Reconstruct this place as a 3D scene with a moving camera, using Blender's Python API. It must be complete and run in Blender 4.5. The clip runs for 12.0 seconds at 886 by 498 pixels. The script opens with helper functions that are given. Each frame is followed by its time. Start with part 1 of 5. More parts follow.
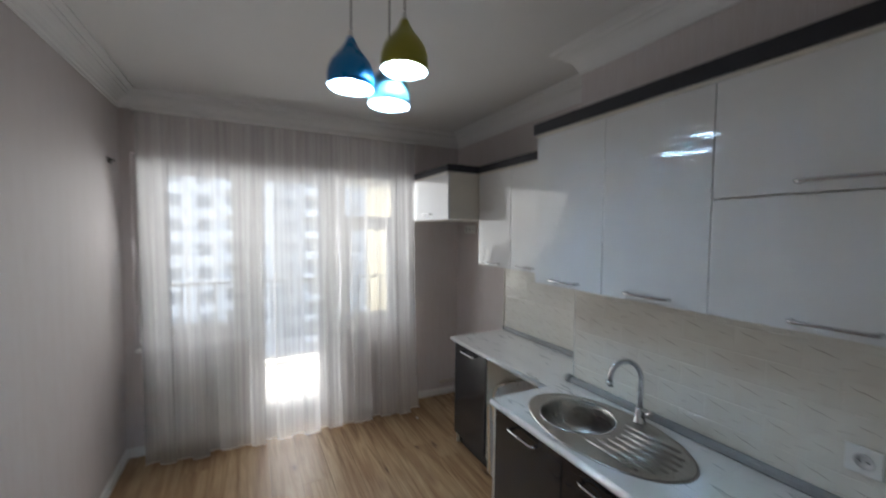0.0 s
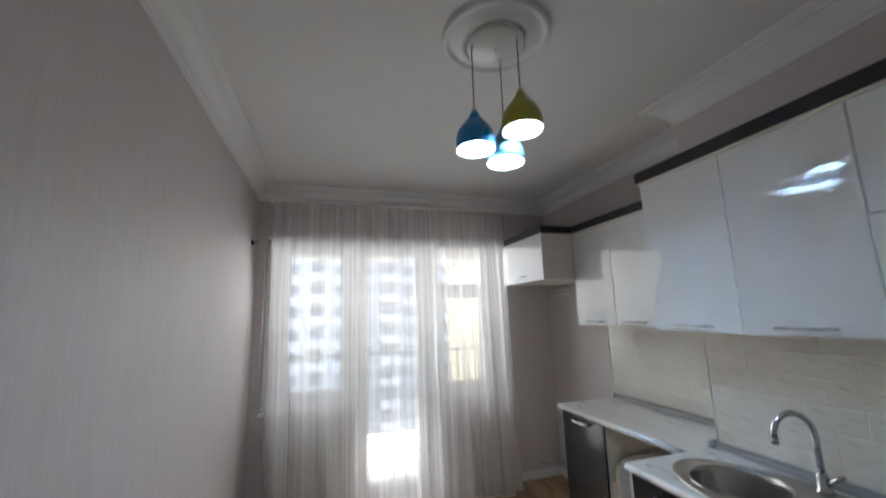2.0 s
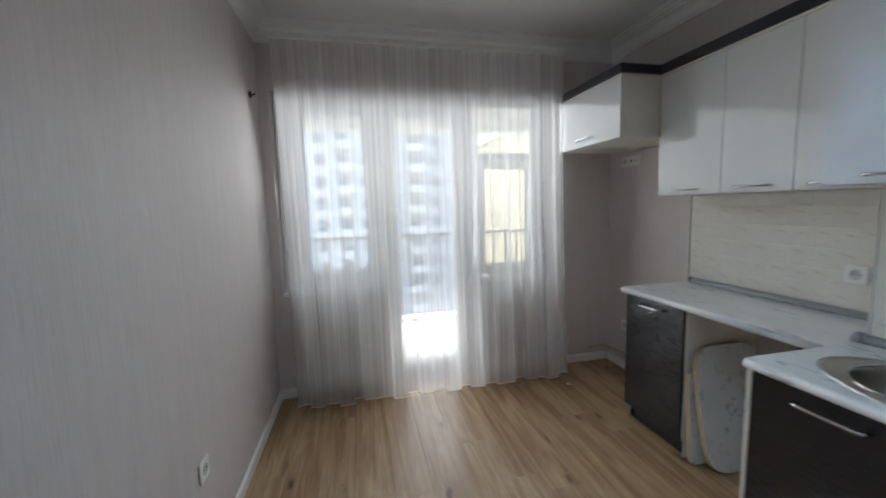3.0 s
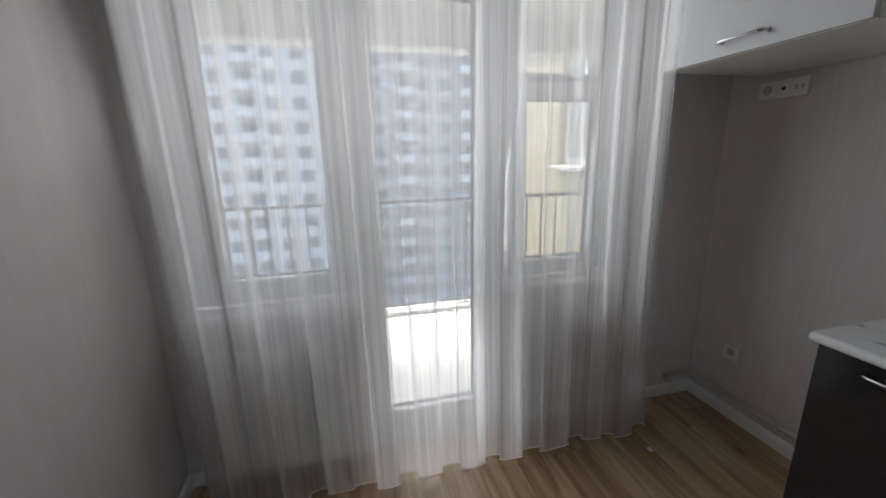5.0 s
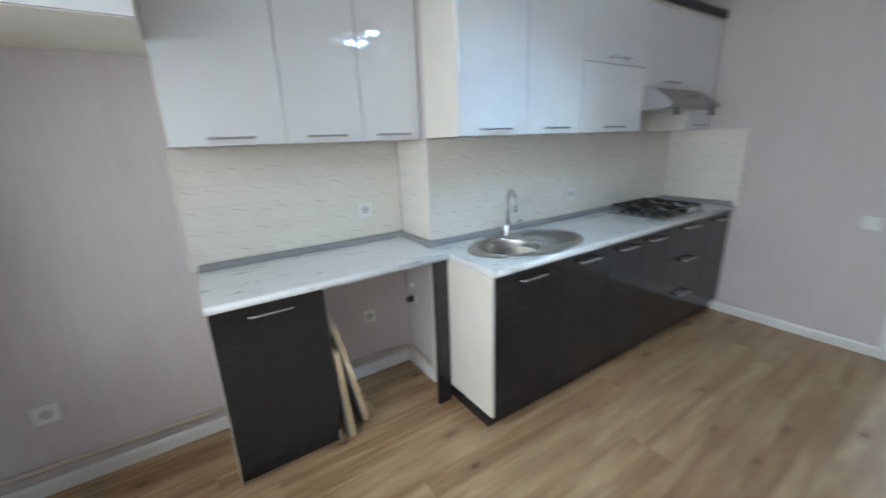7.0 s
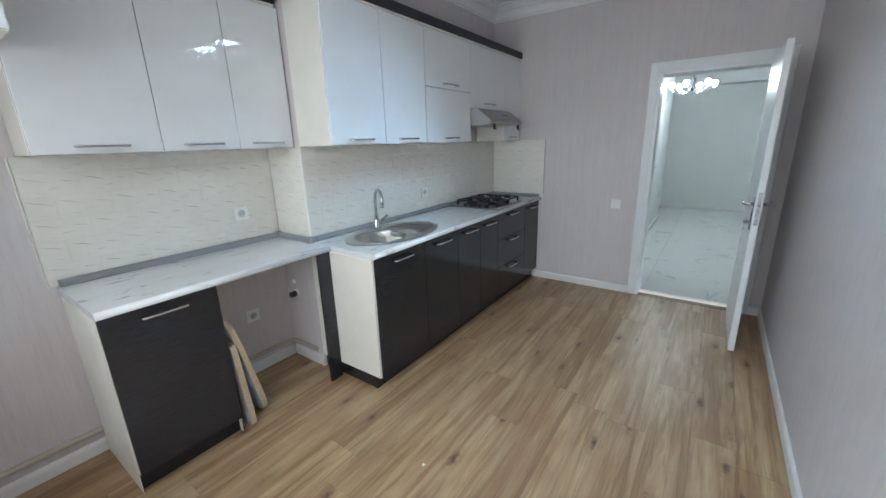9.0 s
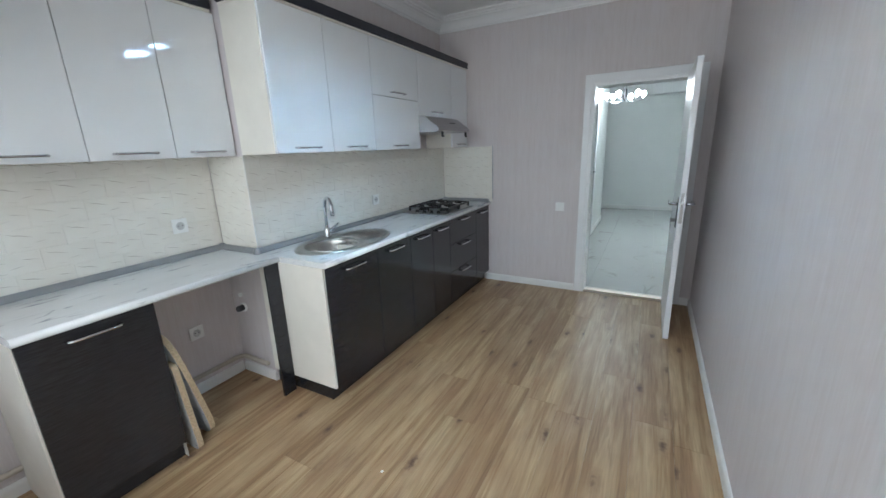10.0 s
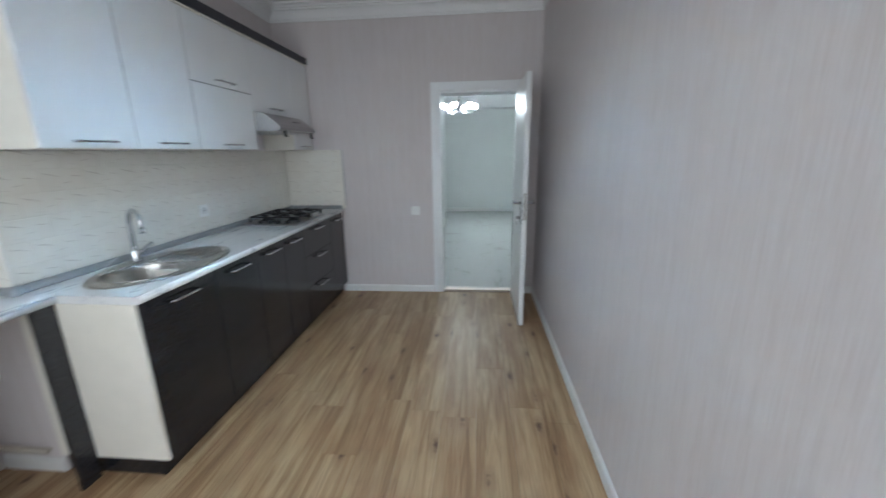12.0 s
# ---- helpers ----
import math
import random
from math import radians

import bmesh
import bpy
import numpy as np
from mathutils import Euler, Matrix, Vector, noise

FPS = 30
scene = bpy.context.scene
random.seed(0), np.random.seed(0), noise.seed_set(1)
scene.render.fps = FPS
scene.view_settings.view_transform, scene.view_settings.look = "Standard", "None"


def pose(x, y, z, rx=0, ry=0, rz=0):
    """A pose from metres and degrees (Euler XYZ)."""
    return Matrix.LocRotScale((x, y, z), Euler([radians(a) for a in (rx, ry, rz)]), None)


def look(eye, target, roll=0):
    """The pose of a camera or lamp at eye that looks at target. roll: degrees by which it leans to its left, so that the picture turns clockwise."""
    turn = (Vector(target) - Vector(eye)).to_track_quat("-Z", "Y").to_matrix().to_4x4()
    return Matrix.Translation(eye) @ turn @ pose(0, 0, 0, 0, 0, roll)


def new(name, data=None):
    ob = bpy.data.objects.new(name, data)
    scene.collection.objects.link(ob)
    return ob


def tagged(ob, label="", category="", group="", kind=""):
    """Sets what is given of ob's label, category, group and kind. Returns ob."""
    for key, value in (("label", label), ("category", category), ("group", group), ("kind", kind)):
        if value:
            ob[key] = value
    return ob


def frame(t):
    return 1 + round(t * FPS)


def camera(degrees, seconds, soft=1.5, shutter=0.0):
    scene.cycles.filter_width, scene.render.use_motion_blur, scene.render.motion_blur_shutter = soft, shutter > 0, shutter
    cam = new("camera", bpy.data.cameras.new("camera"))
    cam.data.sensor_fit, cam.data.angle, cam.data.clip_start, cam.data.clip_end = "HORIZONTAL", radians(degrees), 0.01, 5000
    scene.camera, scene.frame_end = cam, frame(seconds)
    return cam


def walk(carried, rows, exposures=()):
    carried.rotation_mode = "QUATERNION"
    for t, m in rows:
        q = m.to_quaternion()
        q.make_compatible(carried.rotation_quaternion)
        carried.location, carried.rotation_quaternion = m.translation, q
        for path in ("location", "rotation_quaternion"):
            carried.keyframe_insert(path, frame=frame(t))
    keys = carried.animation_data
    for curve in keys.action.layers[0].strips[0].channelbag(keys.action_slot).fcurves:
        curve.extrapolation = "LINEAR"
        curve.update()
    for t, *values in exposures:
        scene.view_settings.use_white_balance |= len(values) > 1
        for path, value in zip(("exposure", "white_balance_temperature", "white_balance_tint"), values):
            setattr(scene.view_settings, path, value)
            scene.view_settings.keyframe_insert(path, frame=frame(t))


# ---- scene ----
cam = camera(98.5, 12.0, shutter=0.4)
PATH = [
    (0, (0.842, 0.878, 1.743), (1.749, 2.658, 1.650), 0.6),
    (0.5, (0.703, 0.79, 1.808), (1.374, 2.657, 2.083), 0.0),
    (1, (0.655, 0.738, 1.822), (1.265, 2.588, 2.279), -1.0),
    (1.5, (0.63, 0.762, 1.762), (1.218, 2.614, 2.242), -1.7),
    (2, (0.611, 0.878, 1.591), (1.179, 2.77, 1.924), -1.6),
    (2.5, (0.672, 1.155, 1.486), (1.178, 3.091, 1.462), -1.5),
    (3, (0.650, 1.447, 1.443), (1.076, 3.388, 1.220), -1.6),
    (3.2, (0.664, 1.56, 1.471), (1.001, 3.508, 1.167), -1.7),
    (5, (0.813, 2.730, 1.491), (1.280, 4.615, 1.014), -1.1),
    (5.5, (0.896, 2.997, 1.460), (1.902, 4.656, 0.974), -1.4),
    (6, (0.967, 3.167, 1.447), (2.604, 4.209, 0.963), -1.2),
    (6.5, (0.853, 3.311, 1.421), (2.795, 3.312, 0.943), -1.9),
    (7, (0.717, 3.537, 1.457), (2.330, 2.488, 0.913), -2.1),
    (7.5, (0.573, 3.582, 1.444), (1.906, 2.192, 0.903), -2.5),
    (9.3, (0.458, 3.926, 1.478), (1.513, 2.312, 0.947), -1.6),
    (9.5, (0.461, 3.931, 1.475), (1.461, 2.279, 0.953), -1.7),
    (10, (0.414, 3.907, 1.479), (1.341, 2.21, 0.964), -2.0),
    (10.5, (0.388, 3.887, 1.475), (1.278, 2.169, 0.966), -1.9),
    (11, (0.378, 3.862, 1.475), (1.234, 2.124, 0.975), -1.5),
    (11.5, (0.396, 3.798, 1.463), (1.147, 2.013, 0.961), -1.4),
    (12, (0.577, 3.797, 1.438), (0.753, 1.867, 0.943), -1.0),
]
EXPOSURES = [(0, 2.72, 6400, 9), (0.5, 2.78, 6400, 9), (1.5, 2.88, 6400, 9), (2.0, 2.85, 6350, 9), (2.5, 2.75, 6250, 8), (3.0, 2.72, 6200, 7), (5.0, 2.15, 6250, 9), (5.5, 1.93, 6250, 9), (6.0, 1.68, 6300, 10), (6.5, 2.72, 6150, 11), (7.0, 3.75, 5900, 4), (7.5, 3.75, 5850, 4), (9.5, 3.75, 5880, 4), (11.5, 3.75, 5880, 4), (12, 3.62, 5880, 5)]
walk(cam, [(t, look(eye, target, roll)) for t, eye, target, roll in PATH], EXPOSURES)

SKY, SUN, BULB, HALLGLOBE, WINDOW = 0.15, 0.8, 15.0, 12.5, 0.28

# ---- world and large lights ----
world = bpy.data.worlds.new("sky")
scene.world = world
world.use_nodes = True
_wn = world.node_tree.nodes
_sky = _wn.new("ShaderNodeTexSky")
_sky.sky_type = "NISHITA"
_sky.sun_disc = False
_sky.sun_elevation, _sky.sun_rotation = radians(68), radians(-4)
_sky.air_density, _sky.dust_density, _sky.ozone_density = 0.8, 7.0, 0.3
_wn["Background"].inputs["Strength"].default_value = SKY
world.node_tree.links.new(_sky.outputs[0], _wn["Background"].inputs["Color"])
_sun = bpy.data.lights.new("sun", "SUN")
_sun.energy, _sun.angle, _sun.color = SUN, radians(12), (1.0, 0.97, 0.93)
new("sun", _sun).matrix_world = look((0, 0, 0), (0.03, -0.37, -0.93))

# sky light standing in the window opening, slanting down as it comes from above
for _x0, _x1, _z0, _z1 in ((0.1, 2.26, 0.94, 2.27), (0.96, 1.44, 0.13, 0.83)):
    _area = bpy.data.lights.new("window_sky", "AREA")
    _area.shape, _area.size, _area.size_y, _area.color = "RECTANGLE", _x1 - _x0, _z1 - _z0, (1.0, 0.985, 0.975)
    _area.spread = radians(125)
    _area.energy = WINDOW * math.pi * (_x1 - _x0) * (_z1 - _z0)
    _zm = (_z0 + _z1) / 2
    new("window_sky", _area).matrix_world = look(((_x0 + _x1) / 2, 4.56, _zm), ((_x0 + _x1) / 2, 3.56, _zm - 0.38))

# ---- measures ----
XR, XM, L, YS, CEIL = 2.845, 2.50, 4.465, 2.455, 2.745
WT = 0.89          # worktop height

# ---- small builders ----
BASE = {}


def box(bm, x0, y0, z0, x1, y1, z1, bevel=0.0, seg=1):
    """An axis-aligned block added to bm."""
    m = Matrix.LocRotScale(((x0 + x1) / 2, (y0 + y1) / 2, (z0 + z1) / 2), None, (x1 - x0, y1 - y0, z1 - z0))
    vs = bmesh.ops.create_cube(bm, size=1, matrix=m)["verts"]
    if bevel:
        es = list({e for v in vs for e in v.link_edges})
        bmesh.ops.bevel(bm, geom=es, offset=bevel, segments=seg, affect="EDGES", profile=0.5)
    return bm


def block(x0, y0, z0, x1, y1, z1, bevel=0.0, seg=1):
    return box(bmesh.new(), x0, y0, z0, x1, y1, z1, bevel, seg)


def sweep(bm, pts, r, seg=10, flat=1.0, cap=True):
    """A round rod of radius r (or a radius for each point) along pts."""
    pts = [Vector(p) for p in pts]
    rs = r if isinstance(r, (list, tuple)) else [r] * len(pts)
    rings, up = [], None
    for i, p in enumerate(pts):
        d = (pts[min(i + 1, len(pts) - 1)] - pts[max(i - 1, 0)]).normalized()
        if up is None:
            up = d.orthogonal().normalized() if abs(d.z) > 0.9 else Vector((0, 0, 1))
        up = (up - d * up.dot(d)).normalized()
        side = d.cross(up)
        rings.append([bm.verts.new(p + rs[i] * (math.cos(a) * side + flat * math.sin(a) * up)) for a in (k * math.tau / seg for k in range(seg))])
    for a, b in zip(rings, rings[1:]):
        for k in range(seg):
            f = bm.faces.new((a[k], a[(k + 1) % seg], b[(k + 1) % seg], b[k]))
            f.smooth = True
    if cap:
        bm.faces.new(rings[0][::-1])
        bm.faces.new(rings[-1])
    return bm


def lathe(bm, profile, cx, cy, seg=40, sx=1.0, sy=1.0, smooth=True):
    """A turned shape: profile of (radius, z)."""
    rings = []
    for r, z in profile:
        if r < 1e-6:
            rings.append([bm.verts.new((cx, cy, z))])
        else:
            rings.append([bm.verts.new((cx + sx * r * math.cos(k * math.tau / seg), cy + sy * r * math.sin(k * math.tau / seg), z)) for k in range(seg)])
    for a, b in zip(rings, rings[1:]):
        for k in range(seg):
            q = [a[k % len(a)], a[(k + 1) % len(a)], b[(k + 1) % len(b)], b[k % len(b)]]
            q = list(dict.fromkeys(q))
            if len(q) > 2:
                f = bm.faces.new(q)
                f.smooth = smooth
    return bm


def arc(cx, cz, r, a0, a1, n):
    return [(cx + r * math.cos(radians(a0 + (a1 - a0) * i / n)), cz + r * math.sin(radians(a0 + (a1 - a0) * i / n))) for i in range(n + 1)]


def thing(name, base, label, category, group="", kind=""):
    ob = tagged(new(name), label, category, group, kind)
    ob.empty_display_size = 0.05
    ob.location = base
    BASE[ob] = Vector(base)
    return ob


def mesh_of(name, bm, material, base=(0, 0, 0)):
    bmesh.ops.recalc_face_normals(bm, faces=bm.faces)
    bmesh.ops.translate(bm, verts=bm.verts, vec=-Vector(base))
    me = bpy.data.meshes.new(name)
    bm.to_mesh(me)
    bm.free()
    for m in material if isinstance(material, (list, tuple)) else (material,):
        me.materials.append(m)
    return me


def part(name, bm, material, parent, label=""):
    """One mesh, built in the room's measures, as a part of a thing or of a part."""
    base = BASE[parent]
    ob = new(name, mesh_of(name, bm, material, base))
    ob.parent = parent
    BASE[ob] = base
    return tagged(ob, label)


def single(name, bm, material, base, label, category, group="", kind=""):
    ob = new(name, mesh_of(name, bm, material, base))
    ob.location = base
    BASE[ob] = Vector(base)
    return tagged(ob, label, category, group, kind)


def structure(name, bm, material, label, category):
    return single(name, bm, material, (0, 0, 0), label, category, kind="structure")


# ---- materials ----
def principled(name, color, rough=0.5, metal=0.0, coat=0.0):
    m = bpy.data.materials.new(name)
    m.use_nodes = True
    b = m.node_tree.nodes["Principled BSDF"]
    b.inputs["Base Color"].default_value = (*color, 1)
    b.inputs["Roughness"].default_value = rough
    b.inputs["Metallic"].default_value = metal
    b.inputs["Coat Weight"].default_value = coat
    b.inputs["Coat Roughness"].default_value = 0.04
    return m, m.node_tree.nodes, m.node_tree.links, b


def coords(n, l, scale=(1, 1, 1), random_shift=False, kind="Object"):
    tc = n.new("ShaderNodeTexCoord")
    mp = n.new("ShaderNodeMapping")
    mp.inputs["Scale"].default_value = scale
    l.new(tc.outputs[kind], mp.inputs["Vector"])
    if random_shift:
        oi = n.new("ShaderNodeObjectInfo")
        mul = n.new("ShaderNodeVectorMath")
        mul.operation = "SCALE"
        mul.inputs[0].default_value = (17.0, 31.0, 13.0)
        l.new(oi.outputs["Random"], mul.inputs["Scale"])
        l.new(mul.outputs[0], mp.inputs["Location"])
    return mp.outputs[0]


def noise_tex(n, l, vec, scale, detail=4.0, rough=0.55, distort=0.0):
    t = n.new("ShaderNodeTexNoise")
    t.inputs["Scale"].default_value, t.inputs["Detail"].default_value = scale, detail
    t.inputs["Roughness"].default_value, t.inputs["Distortion"].default_value = rough, distort
    l.new(vec, t.inputs["Vector"])
    return t.outputs["Fac"]


def ramp(n, l, fac, stops):
    r = n.new("ShaderNodeValToRGB")
    e = r.color_ramp.elements
    for i, (p, c) in enumerate(stops):
        s = e[i] if i < 2 else e.new(p)
        s.position = p
        s.color = (*c, 1) if len(c) == 3 else c
    l.new(fac, r.inputs[0])
    return r.outputs["Color"]


def mix(n, l, fac, a, b, mode="MIX"):
    x = n.new("ShaderNodeMix")
    x.data_type, x.blend_type = "RGBA", mode
    for sock, v in ((x.inputs[0], fac), (x.inputs[6], a), (x.inputs[7], b)):
        if isinstance(v, (int, float)):
            sock.default_value = v
        elif isinstance(v, tuple):
            sock.default_value = (*v, 1)
        else:
            l.new(v, sock)
    return x.outputs[2]


def bump(n, l, b, height, strength, distance=0.002):
    u = n.new("ShaderNodeBump")
    u.inputs["Strength"].default_value, u.inputs["Distance"].default_value = strength, distance
    l.new(height, u.inputs["Height"])
    l.new(u.outputs[0], b.inputs["Normal"])


def math_node(n, l, op, a, b=0.0):
    x = n.new("ShaderNodeMath")
    x.operation = op
    for sock, v in ((x.inputs[0], a), (x.inputs[1], b)):
        if isinstance(v, (int, float)):
            sock.default_value = v
        else:
            l.new(v, sock)
    return x.outputs[0]


def plain(name, color, rough=0.5, metal=0.0, coat=0.0, vary=0.06, scale=3.0, relief=0.0, relief_scale=300.0):
    """A plain surface with slight unevenness of tone, gloss and relief."""
    m, n, l, b = principled(name, color, rough, metal, coat)
    v = coords(n, l)
    f = noise_tex(n, l, v, scale)
    c = ramp(n, l, f, [(0.3, tuple(x * (1 - vary) for x in color)), (0.7, tuple(min(1, x * (1 + vary)) for x in color))])
    l.new(c, b.inputs["Base Color"])
    g = noise_tex(n, l, v, scale * 6)
    r = n.new("ShaderNodeMapRange")
    r.inputs["To Min"].default_value, r.inputs["To Max"].default_value = rough * 0.85, min(1, rough * 1.15)
    l.new(g, r.inputs["Value"])
    l.new(r.outputs[0], b.inputs["Roughness"])
    if relief:
        bump(n, l, b, noise_tex(n, l, v, relief_scale, 2.0), relief, 0.001)
    return m


def wallpaper_mat():
    m, n, l, b = principled("wallpaper", (0.56, 0.5, 0.49), 0.62)
    geo = n.new("ShaderNodeNewGeometry")
    sep = n.new("ShaderNodeSeparateXYZ")
    l.new(geo.outputs["Position"], sep.inputs[0])
    along = math_node(n, l, "ADD", sep.outputs["X"], sep.outputs["Y"])
    comb = n.new("ShaderNodeCombineXYZ")
    l.new(along, comb.inputs["X"])
    l.new(math_node(n, l, "MULTIPLY", sep.outputs["Z"], 0.035), comb.inputs["Y"])
    fine = noise_tex(n, l, comb.outputs[0], 170.0, 3.0, 0.7)
    broad = noise_tex(n, l, comb.outputs[0], 28.0, 2.0, 0.5)
    c1 = ramp(n, l, fine, [(0.34, (0.585, 0.53, 0.525)), (0.68, (0.65, 0.605, 0.605))])
    c = mix(n, l, ramp(n, l, broad, [(0.4, (0, 0, 0)), (0.62, (0.35, 0.35, 0.35))]), c1, (0.665, 0.625, 0.63))
    l.new(c, b.inputs["Base Color"])
    bump(n, l, b, fine, 0.12, 0.0012)
    return m


def oak_mat():
    m, n, l, b = principled("oak_laminate", (0.35, 0.24, 0.15), 0.36)
    v = coords(n, l, (1, 1, 1), True)

    def stretched(f):
        st = n.new("ShaderNodeMapping")
        st.inputs["Scale"].default_value = (1, f, 1)
        l.new(v, st.inputs["Vector"])
        return st.outputs[0]

    flow = noise_tex(n, l, stretched(0.05), 15.0, 4.0, 0.5, 0.9)
    rings = noise_tex(n, l, stretched(0.06), 26.0, 3.0, 0.55, 1.4)
    streak = noise_tex(n, l, stretched(0.035), 70.0, 3.0, 0.6, 0.3)
    grain = noise_tex(n, l, stretched(0.03), 230.0, 3.0, 0.65)
    patch = noise_tex(n, l, stretched(0.22), 8.0, 2.0, 0.5)
    c1 = ramp(n, l, flow, [(0.3, (0.31, 0.188, 0.094)), (0.43, (0.39, 0.253, 0.132)), (0.51, (0.48, 0.332, 0.185)), (0.6, (0.525, 0.38, 0.222)), (0.74, (0.41, 0.27, 0.142))])
    c1 = mix(n, l, ramp(n, l, patch, [(0.43, (0, 0, 0)), (0.66, (0.65, 0.65, 0.65))]), c1, (0.31, 0.172, 0.085))
    c1 = mix(n, l, 1.0, c1, ramp(n, l, rings, [(0.36, (0.82, 0.79, 0.76)), (0.45, (1, 1, 1)), (0.57, (1, 1, 1)), (0.68, (0.9, 0.88, 0.86))]), "MULTIPLY")
    c1 = mix(n, l, 1.0, c1, ramp(n, l, streak, [(0.34, (0.92, 0.905, 0.89)), (0.58, (1, 1, 1))]), "MULTIPLY")
    c2 = mix(n, l, 0.38, c1, ramp(n, l, grain, [(0.3, (0.5, 0.47, 0.45)), (0.62, (1, 1, 1))]), "MULTIPLY")
    # knots, only in some cells: a dark heart in a reddish smear along the grain
    vo = n.new("ShaderNodeTexVoronoi")
    vo.inputs["Scale"].default_value = 7.5
    l.new(stretched(0.4), vo.inputs["Vector"])
    pick = n.new("ShaderNodeSeparateColor")
    l.new(vo.outputs["Color"], pick.inputs[0])
    chosen = math_node(n, l, "GREATER_THAN", pick.outputs[0], 0.22)
    d = math_node(n, l, "ADD", vo.outputs["Distance"], math_node(n, l, "MULTIPLY", math_node(n, l, "SUBTRACT", noise_tex(n, l, v, 38.0, 3.0), 0.5), 0.22))
    smear = mix(n, l, 1.0, ramp(n, l, d, [(0.06, (0.7, 0.7, 0.7)), (0.34, (0, 0, 0))]), chosen, "MULTIPLY")
    c2 = mix(n, l, smear, c2, (0.24, 0.135, 0.075))
    heart = mix(n, l, 1.0, ramp(n, l, d, [(0.05, (0.95, 0.95, 0.95)), (0.1, (0.5, 0.5, 0.5)), (0.16, (0, 0, 0))]), chosen, "MULTIPLY")
    c3 = mix(n, l, heart, c2, (0.11, 0.055, 0.028))
    oi = n.new("ShaderNodeObjectInfo")
    tone = ramp(n, l, oi.outputs["Random"], [(0, (0.9, 0.885, 0.87)), (1, (1.0, 1.0, 1.0))])
    l.new(mix(n, l, 1.0, c3, tone, "MULTIPLY"), b.inputs["Base Color"])
    rr = ramp(n, l, grain, [(0.3, (0.46, 0.46, 0.46)), (0.7, (0.34, 0.34, 0.34))])
    l.new(rr, b.inputs["Roughness"])
    bump(n, l, b, grain, 0.12, 0.001)
    return m


def vein_mat(name, base, vein, rough, scale, amount, stretch=(0.5, 1, 1), turn=0.35, coat=0.0, shift=False, cloud=0.06, width=0.02):
    """Pale stone or glazed tile with thin broken veins."""
    m, n, l, b = principled(name, base, rough, 0.0, coat)
    geo = n.new("ShaderNodeNewGeometry")
    mp = n.new("ShaderNodeMapping")
    mp.inputs["Rotation"].default_value = (turn, turn, turn)
    mp.inputs["Scale"].default_value = stretch
    l.new(geo.outputs["Position"], mp.inputs["Vector"])
    w = noise_tex(n, l, mp.outputs[0], scale, 4.0, 0.5, 0.8)
    ridge = math_node(n, l, "ABSOLUTE", math_node(n, l, "SUBTRACT", w, 0.5))
    line = ramp(n, l, ridge, [(0.0, (1, 1, 1)), (width, (0, 0, 0))])
    patch = ramp(n, l, noise_tex(n, l, mp.outputs[0], scale * 1.7, 2.0), [(0.5, (0, 0, 0)), (0.62, (amount, amount, amount))])
    f = mix(n, l, 1.0, line, patch, "MULTIPLY")
    cl = ramp(n, l, noise_tex(n, l, mp.outputs[0], scale * 0.6), [(0.3, tuple(x * (1 - cloud) for x in base)), (0.7, base)])
    l.new(mix(n, l, f, cl, vein), b.inputs["Base Color"])
    return m


def tile_mat():
    """Cream glazed tile; every tile carries the same print of thin slanting dashes."""
    m, n, l, b = principled("glazed_tile", (0.77, 0.745, 0.685), 0.1)
    v = coords(n, l)
    sep = n.new("ShaderNodeSeparateXYZ")
    l.new(v, sep.inputs[0])
    wob = math_node(n, l, "MULTIPLY", math_node(n, l, "SUBTRACT", noise_tex(n, l, v, 45.0, 3.0), 0.5), 0.012)
    total = None
    for x0, y0, length, slope, wide, dark in ((0.01, 0.084, 0.085, -0.3, 0.002, 0.85), (0.09, 0.03, 0.05, 0.22, 0.0015, 0.7), (0.135, 0.07, 0.06, -0.25, 0.0017, 0.75), (0.045, 0.02, 0.04, -0.1, 0.0012, 0.5)):
        u = math_node(n, l, "DIVIDE", math_node(n, l, "SUBTRACT", sep.outputs["X"], x0), length)
        line = math_node(n, l, "ADD", math_node(n, l, "MULTIPLY", math_node(n, l, "SUBTRACT", sep.outputs["X"], x0), slope), y0)
        off = math_node(n, l, "ABSOLUTE", math_node(n, l, "ADD", math_node(n, l, "SUBTRACT", sep.outputs["Y"], line), wob))
        # widest a third of the way along, running out at both ends
        taper = math_node(n, l, "MULTIPLY", math_node(n, l, "MAXIMUM", math_node(n, l, "MULTIPLY", u, math_node(n, l, "SUBTRACT", 1.0, u)), 0.0), 4.0 * wide)
        ink = math_node(n, l, "MULTIPLY", math_node(n, l, "MAXIMUM", math_node(n, l, "SUBTRACT", 1.0, math_node(n, l, "DIVIDE", off, math_node(n, l, "ADD", taper, 0.00002))), 0.0), dark * 1.5)
        total = ink if total is None else math_node(n, l, "MAXIMUM", total, ink)
    fade = ramp(n, l, noise_tex(n, l, coords(n, l, random_shift=True), 18.0, 2.0), [(0.3, (0.45, 0.45, 0.45)), (0.6, (1, 1, 1))])
    cloud = ramp(n, l, noise_tex(n, l, coords(n, l, random_shift=True), 9.0), [(0.3, (0.745, 0.715, 0.65)), (0.7, (0.785, 0.76, 0.70))])
    l.new(mix(n, l, mix(n, l, 1.0, total, fade, "MULTIPLY"), cloud, (0.36, 0.30, 0.26)), b.inputs["Base Color"])
    bump(n, l, b, noise_tex(n, l, v, 22.0, 2.0), 0.05, 0.002)
    return m


